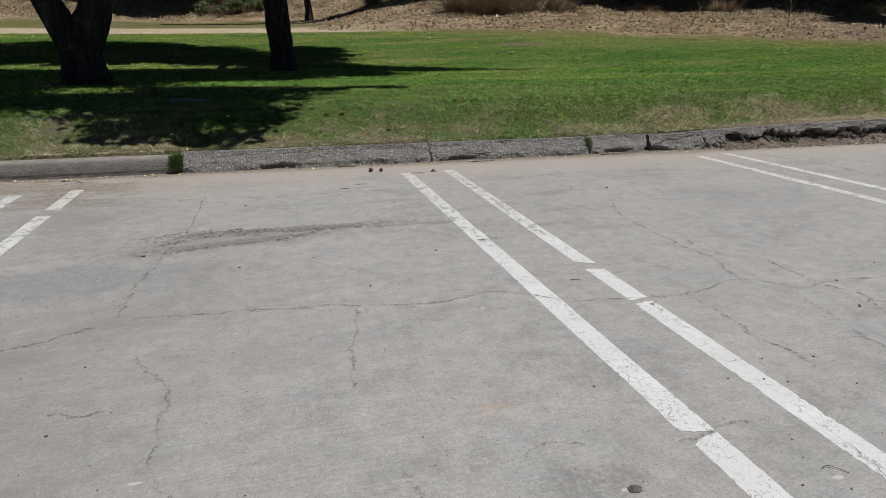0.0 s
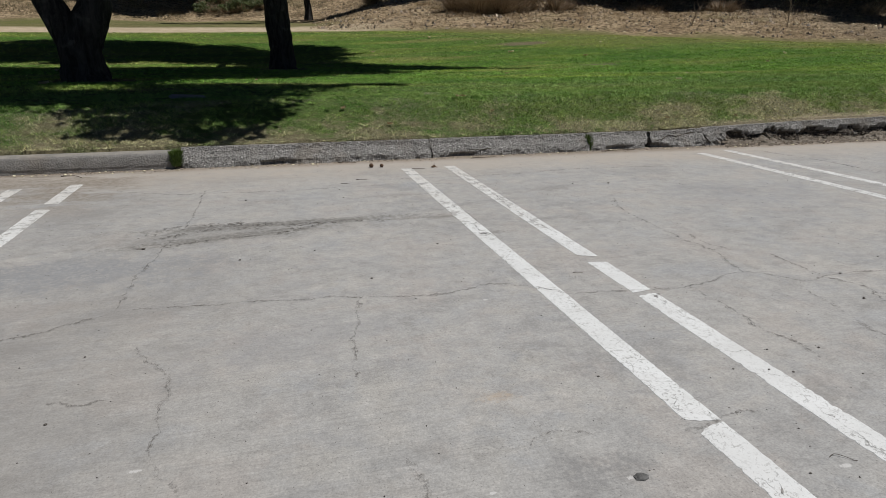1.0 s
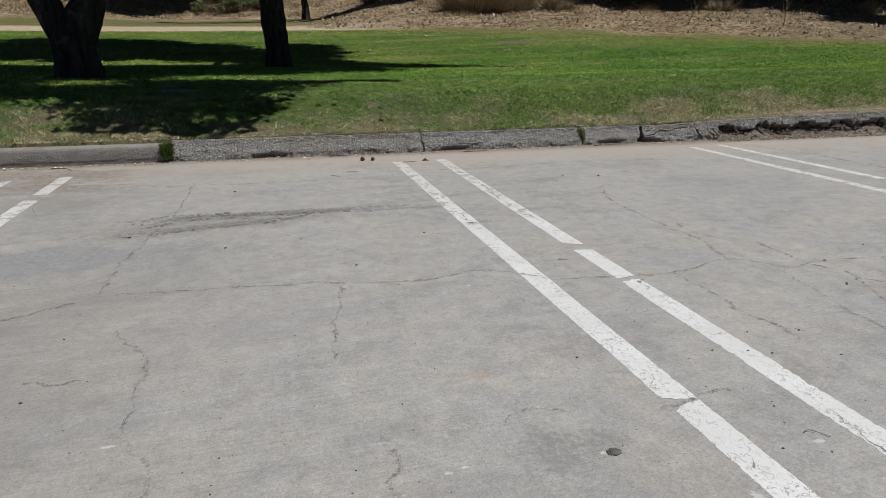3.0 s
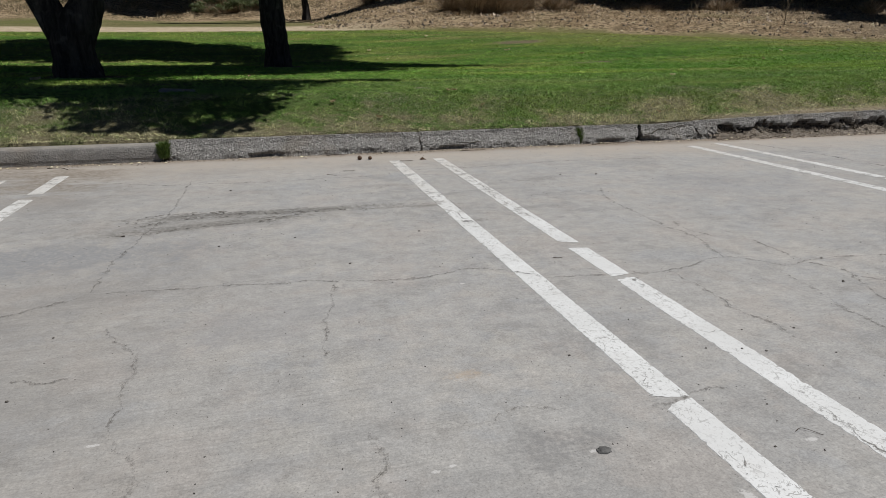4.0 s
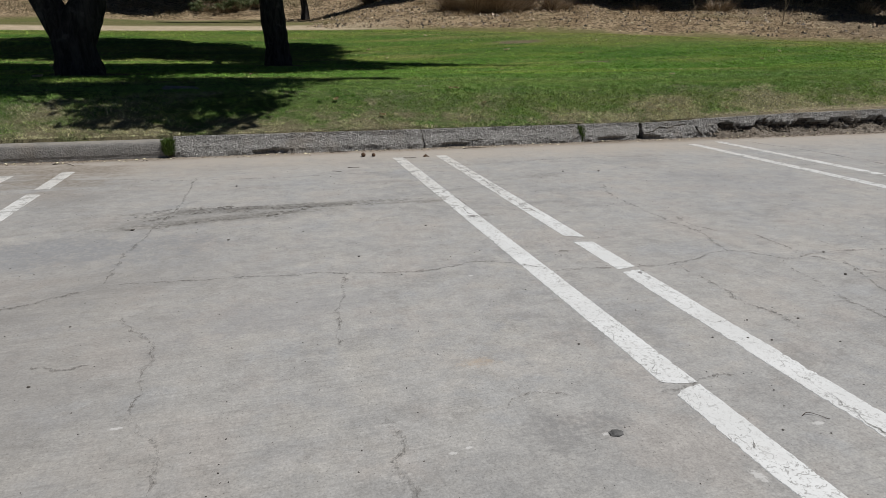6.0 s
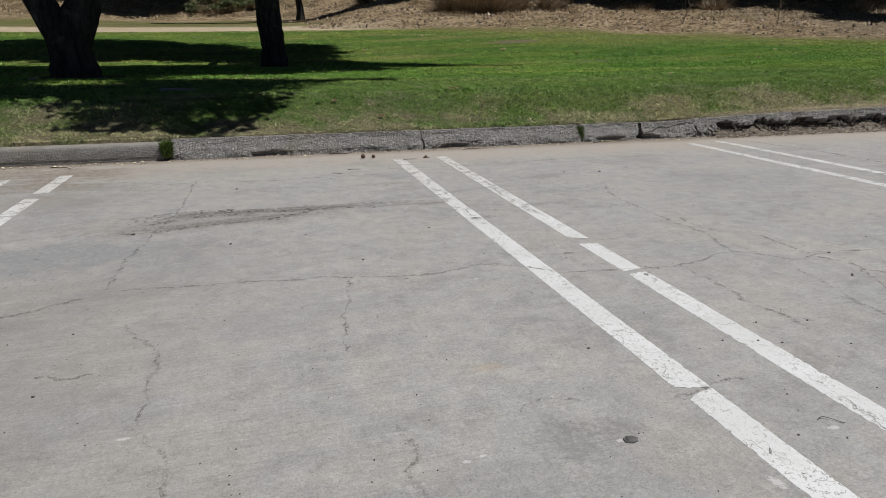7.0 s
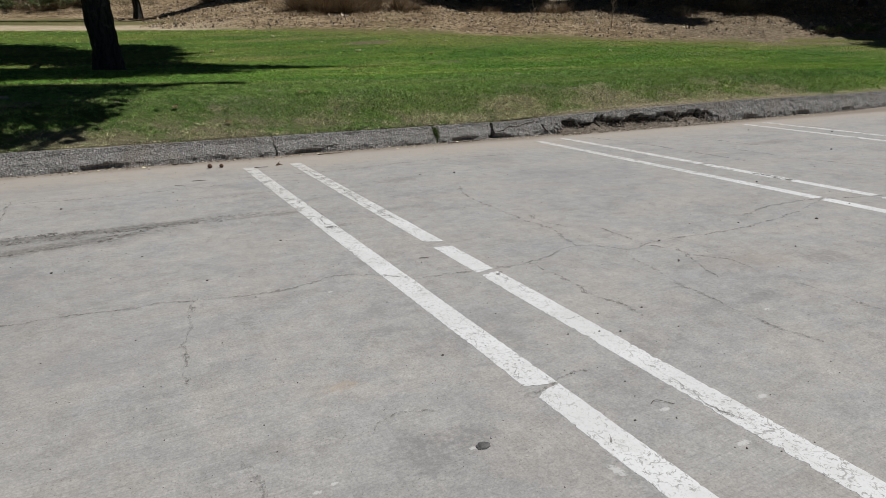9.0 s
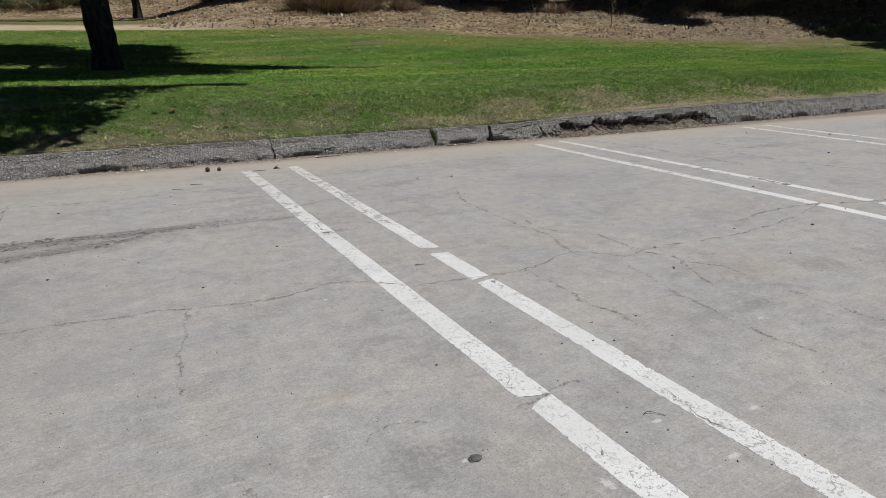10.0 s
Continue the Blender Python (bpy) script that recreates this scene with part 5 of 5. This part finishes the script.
def stick(points, r, name, label):
    bm = bmesh.new()
    line = bend([(x, y, z) for x, y, z in points], 5, 0.006, r * 900 + points[0][0] * 7)
    r *= 0.6
    tube(bm, line, [r * (1.1 - 0.5 * i / len(line)) for i in range(len(line))], 7, 0.25, r * 100)
    tagged(finish(name, bm, STICK), label, "twig", "twigs on the concrete")


LITTLE = "thin dark twig lying on the concrete"
stick([(0.2, 0.048, 0.003), (0.215, 0.05, 0.008), (0.232, 0.04, 0.006), (0.25, 0.018, 0.003)], 0.0014, "twig", "curved dark twig lying on the concrete")
stick([(0.18, 1.338, 0.003), (0.2, 1.33, 0.004), (0.22, 1.326, 0.003)], 0.0022, "twig", LITTLE)
stick([(-0.5, 4.2, 0.005), (-0.44, 4.185, 0.008), (-0.36, 4.17, 0.005)], 0.006, "twig", "thick dark twig lying against the kerb")
stick([(-0.57, 3.39, 0.003), (-0.54, 3.37, 0.004), (-0.51, 3.35, 0.003)], 0.0035, "twig", LITTLE)
stick([(-0.45, 3.49, 0.003), (-0.41, 3.48, 0.004), (-0.37, 3.475, 0.003)], 0.003, "twig", LITTLE)
stick([(0.02, 3.78, 0.004), (0.07, 3.77, 0.005), (0.12, 3.775, 0.004)], 0.0035, "twig", LITTLE)
stick([(0.62, 4.16, 0.005), (0.72, 4.14, 0.01), (0.84, 4.17, 0.006)], 0.005, "twig", LITTLE)
stick([(-2.5, 4.1, 0.005), (-2.4, 4.06, 0.01), (-2.34, 4.0, 0.005)], 0.005, "twig", LITTLE)
stick([(1.9, 4.24, 0.005), (2.1, 4.22, 0.012), (2.25, 4.25, 0.005)], 0.005, "twig", LITTLE)


def chips(name, spots, size, mat, label, category, thick=0.35):
    """Loose crumbs: each a small uneven pyramid on the ground."""
    n = len(spots)
    a = rng.uniform(0, 2 * np.pi, n)
    s = rng.uniform(*size, n)
    rings = []
    for k in range(4):
        b = a + k * np.pi / 2 + rng.uniform(-0.4, 0.4, n)
        r = s * rng.uniform(0.4, 1.0, n)
        rings.append(spots + np.stack([np.cos(b) * r, np.sin(b) * r, np.zeros(n)], 1))
    tip = spots + np.stack([rng.normal(0, 0.2, n) * s, rng.normal(0, 0.2, n) * s, s * thick * rng.uniform(0.5, 1.5, n)], 1)
    verts = np.stack(rings + [tip], 1).reshape(-1, 3)
    k = np.arange(n)[:, None] * 5
    faces = np.concatenate([k + [i, (i + 1) % 4, 4] for i in range(4)])
    return tagged(flat_mesh(name, verts, faces, mat), label, category, kind="stuff")


def big_grit(x, y, r):
    bm = bmesh.new()
    bmesh.ops.create_icosphere(bm, subdivisions=2, radius=r)
    for v in bm.verts:
        v.co = Vector((v.co.x * 1.2, v.co.y, v.co.z * 0.6)) * (1 + 0.35 * noise.noise(v.co * 130 + Vector((x * 9, y * 9, 0))))
    ob = finish("pebble", bm, GRIT)
    ob.location = (x, y, r * 0.5)
    tagged(ob, "small black pebble on the concrete", "pebble", "pebbles on the lot")


for x_, y_, r_ in ((-1.62, 2.12, 0.012), (-1.18, 1.85, 0.008), (-0.65, 1.48, 0.007), (-0.14, 0.52, 0.006), (0.37, 0.43, 0.006), (1.13, 0.8, 0.008), (-1.6, 0.65, 0.007),
                   (0.43, 0.4, 0.006), (2.88, 1.72, 0.012), (2.31, 0.95, 0.014), (1.64, 1.19, 0.006), (1.88, 1.09, 0.008), (2.81, 1.07, 0.009), (1.14, 0.81, 0.007), (1.76, 0.7, 0.007),
                   (-0.27, 1.87, 0.008), (-0.85, 1.91, 0.006), (-0.6, 3.19, 0.007), (-0.6, 2.95, 0.006), (0.22, 0.16, 0.004), (0.11, 0.01, 0.005), (0.27, 0.46, 0.005), (0.46, 0.54, 0.005),
                   (0.63, 0.51, 0.006), (0.62, 0.34, 0.005), (1.28, 1.05, 0.008), (-1.6, 1.02, 0.005), (1.25, 2.95, 0.012), (-1.19, 3.02, 0.01), (1.0, 3.0, 0.009), (5.3, 3.6, 0.014), (6.0, 3.1, 0.016), (4.75, 2.35, 0.016)):
    big_grit(x_, y_, r_ * 0.55)

n_grit = 2200
chips("grit", np.stack([rng.uniform(-1.9, 1.8, n_grit), rng.uniform(-0.4, 1.7, n_grit), np.full(n_grit, -0.0003)], 1), (0.0008, 0.0024), GRIT, "tiny dark specks scattered over the concrete", "grit", 0.5)
n_grit = 2400
chips("grit", np.stack([rng.uniform(-2.8, 6.5, n_grit), rng.uniform(-0.3, 4.1, n_grit), np.zeros(n_grit)], 1), (0.0013, 0.0042), GRIT, "fine dark grit scattered over the concrete", "grit", 0.6)
n_grit = 6500
xs_ = rng.uniform(-4.5, 9, n_grit)
ys_ = np.interp(xs_, KX, KY) + 0.01 - np.abs(rng.normal(0, 0.05, n_grit))
chips("kerb_litter", np.stack([xs_, ys_, np.zeros(n_grit)], 1), (0.003, 0.013), DEBRIS, "dry leaf crumbs and soil along the kerb foot", "litter")
xs_ = rng.uniform(-4.5, 8, 120)
ys_ = np.interp(xs_, KX, KY) - 0.02 - np.abs(rng.normal(0, 0.07, 120))
chips("kerb_litter", np.stack([xs_, ys_, np.full(120, 0.003)], 1), (0.008, 0.022), PALELEAF, "pale dry leaf scraps along the kerb foot", "litter", 0.3)


def dirt_heap():
    """Soil and crumbled concrete spilled from the broken kerb."""
    bm = bmesh.new()
    rows = []
    for i in range(170):
        x = 3.15 + i * 0.0165
        y0 = kerb_y(x)
        swell = smooth(3.15, 3.6, x) * smooth(5.95, 5.4, x) * (0.85 + 0.5 * noise.noise((x * 3.3, 2, 0)) + 0.25 * noise.noise((x * 11, 3, 0)))
        row = []
        for k in range(16):
            u = k / 15
            y = y0 - 0.15 * swell - 0.01 + u * (0.15 * swell + 0.13)
            z = (0.018 * smooth(0.0, 0.6, u) + 0.035 * smooth(0.45, 1, u)) * swell * (1 + 0.9 * noise.noise((x * 3, y * 6, 2))) + 0.02 * swell * noise.noise((x * 18, y * 18, 5)) * smooth(0, 0.2, u) - 0.004
            row.append(bm.verts.new((x, y, z)))
        rows.append(row)
    for a, b in zip(rows, rows[1:]):
        for k in range(15):
            bm.faces.new((a[k], b[k], b[k + 1], a[k + 1]))
    tagged(finish("soil_mound", bm, SOIL, None, True), "heap of brown soil and rubble spilling from the broken kerb", "soil mound")


SOIL = make_plain("dark_soil", (0.1, 0.084, 0.066), (0.27, 0.238, 0.2), 28, 0.95)
dirt_heap()
xs_ = rng.uniform(3.2, 5.9, 1500)
us_ = rng.uniform(-0.16, 0.08, 1500)
zs_ = np.clip(0.03 + us_ * 0.35, 0.0, 0.08)
chips("rubble", np.stack([xs_, np.interp(xs_, KX, KY) + us_, zs_], 1), (0.004, 0.018), DEBRIS, "crumbs of soil, root and concrete at the broken kerb", "rubble", 0.6)
root_rng = random.Random(5)
for k_ in range(22):
    x_ = root_rng.uniform(3.35, 5.6)
    y_ = kerb_y(x_) + root_rng.uniform(-0.07, 0.03)
    t_ = root_rng.uniform(0, 6.28)
    l_ = root_rng.uniform(0.04, 0.13)
    z_ = 0.03 + max(0.0, y_ - kerb_y(x_) + 0.07) * 0.5
    stick([(x_, y_, z_ + 0.01), (x_ + l_ * 0.4 * math.cos(t_), y_ + 0.2 * l_ * math.sin(t_), z_ + 0.012), (x_ + l_ * math.cos(t_), y_ - 0.02 + 0.4 * l_ * math.sin(t_), z_)], root_rng.uniform(0.002, 0.0045), "root", "exposed dry root in the broken kerb")


def tuft(x, y, z, n, high, wide, label):
    r = np.random.default_rng(int(1000 + x * 100))
    a = r.uniform(0, 2 * np.pi, n)
    d = r.uniform(0, wide, n)
    p = np.stack([x + np.cos(a) * d * 0.6, y + np.sin(a) * d, z + r.uniform(-0.07, 0.03, n)], 1)
    b = r.uniform(0, 2 * np.pi, n)
    side = np.stack([np.cos(b), np.sin(b), np.zeros(n)], 1) * 0.0035
    l = r.uniform(0.2, 1.1, n) * high
    tip = p + np.stack([np.cos(a) * l * 0.6, np.sin(a) * l * 0.6 - 0.25 * l, high * r.uniform(0.3, 1, n)], 1)
    ob = flat_mesh("grass_tuft", np.stack([p - side, p + side, tip], 1).reshape(-1, 3), np.arange(3 * n).reshape(-1, 3), BLADE_GREEN)
    tagged(ob, label, "grass tuft", "tufts in the kerb joints")


BLADE_GREEN = make_leaf("green_tuft", (0.05, 0.09, 0.02), (0.16, 0.24, 0.06))
tuft(-1.735, 4.27, 0.09, 2600, 0.04, 0.07, "dense green grass tuft growing in the kerb joint")
tuft(1.823, 4.37, 0.1, 420, 0.035, 0.06, "small green grass tuft growing in the kerb joint")
tuft(1.823, 4.32, 0.06, 160, 0.03, 0.03, "small green grass tuft growing in the kerb joint")


def fallen_leaf(x, y, size, mat, seed, label):
    """A curled dry leaf with a raised midrib."""
    bm = bmesh.new()
    rows = []
    for i in range(7):
        u = i / 6 - 0.5
        w = size * 0.34 * math.cos(u * 2.9) * (1 + 0.3 * noise.noise((i * 1.3, seed, 0)))
        rows.append([bm.verts.new((u * size, k * w, 0.22 * abs(k) * size + 0.35 * size * u * u + 0.05 * size * noise.noise((i, k * 3, seed)))) for k in (-1, -0.5, 0, 0.5, 1)])
    for a, b in zip(rows, rows[1:]):
        for k in range(4):
            bm.faces.new((a[k], b[k], b[k + 1], a[k + 1]))
    bmesh.ops.solidify(bm, geom=bm.faces[:], thickness=0.002)
    ob = finish("fallen_leaf", bm, mat, None, True)
    ob.matrix_world = pose(x, y, land(x, y) + 0.02, 8 * math.sin(seed), 8 * math.cos(seed * 2), seed * 77)
    tagged(ob, label, "leaf", "fallen leaves")


BROWN_LEAF, PALE_LEAF = "curled brown leaf fallen on the lawn", "pale dry leaf fallen on the lawn"
NEAR_LEAVES = [(0.81, 5.25, 0.07, 0), (0.88, 5.27, 0.06, 0), (-0.36, 4.95, 0.075, 0), (4.87, 7.43, 0.08, 1), (-0.16, 4.79, 0.03, 1), (0.04, 4.76, 0.03, 1), (1.64, 4.6, 0.035, 1), (1.7, 4.57, 0.035, 1), (0.01, 4.63, 0.06, 0), (0.47, 5.07, 0.035, 1), (2.83, 4.64, 0.05, 0), (1.05, 4.86, 0.05, 0), (3.61, 4.61, 0.05, 0)]
FAR_LEAVES = [(-3.67, 8.01, 0.12, 1), (4.45, 21.2, 0.2, 1), (5.9, 17.06, 0.17, 1), (5.56, 19.43, 0.12, 1), (2.04, 18.45, 0.14, 1), (12.57, 13.81, 0.14, 1), (15.1, 21.14, 0.2, 1), (-0.42, 14.9, 0.1, 1), (-1.17, 8.48, 0.08, 0), (7.5, 15.5, 0.12, 0), (9.4, 18.2, 0.14, 1), (3.2, 10.2, 0.08, 0), (6.2, 9.1, 0.07, 1), (-4.8, 12.6, 0.12, 1), (10.8, 12.4, 0.1, 0), (2.2, 16.3, 0.12, 1)]
for n_, (x_, y_, s_, pale_) in enumerate(NEAR_LEAVES + FAR_LEAVES):
    fallen_leaf(x_, y_, s_ * 1.0, PALELEAF if pale_ else DRYLEAF, n_ + 1.0, PALE_LEAF if pale_ else BROWN_LEAF)


def valve_cover(x, y):
    root = tagged(new("valve_cover"), "flat grey irrigation valve cover set in the lawn", "valve cover")
    root.matrix_world = pose(x, y, land(x, y) - 0.002, 2, 3, 12)
    for name, w, d, z, h in (("frame", 0.34, 0.24, 0.0, 0.02), ("lid", 0.3, 0.2, 0.016, 0.012)):
        bm = bmesh.new()
        bmesh.ops.create_cube(bm, size=1)
        for v in bm.verts:
            v.co = Vector((v.co.x * w, v.co.y * d, v.co.z * h + z))
        bmesh.ops.bevel(bm, geom=bm.edges[:], offset=0.004, segments=2, affect="EDGES")
        part(name, bm, COVER, root)


COVER = make_plain("weathered_grey_plastic", (0.2, 0.21, 0.22), (0.3, 0.31, 0.33), 25, 0.6)
valve_cover(-1.76, 5.7)


# ---- dry litter on the bank ----
clods = sow(12000, -1, 42, 13, 42, lambda x, y: on_bank(x, y) and noise.noise((x * 1.3, y * 1.3, 21)) > 0.05)
chips("bank_litter", clods, (0.04, 0.15), TWIGS, "brown clods and dead brush scattered over the bank", "litter", 0.7)
clumps = sow(9000, -1, 42, 13, 42, lambda x, y: on_bank(x, y) and noise.noise((x * 1.9, y * 1.9, 31)) > 0.0)
chips("bank_litter", clumps, (0.03, 0.1), GRIT, "dark clods and leaf mould scattered over the bank", "litter", 0.8)
scraps = sow(2600, -1, 42, 13, 42, on_bank)
chips("bank_litter", scraps, (0.03, 0.09), PALELEAF, "pale dead leaves scattered over the bank", "litter", 0.4)
litter = sow(60000, -1, 42, 13, 42, lambda x, y: on_bank(x, y) and (x < 19 or noise.noise((x * 1.1, y * 1.1, 41)) > 0.1))
chips("bank_litter", litter, (0.012, 0.055), STRAW, "dry straw, clods and leaf litter covering the bank", "litter", 0.35)
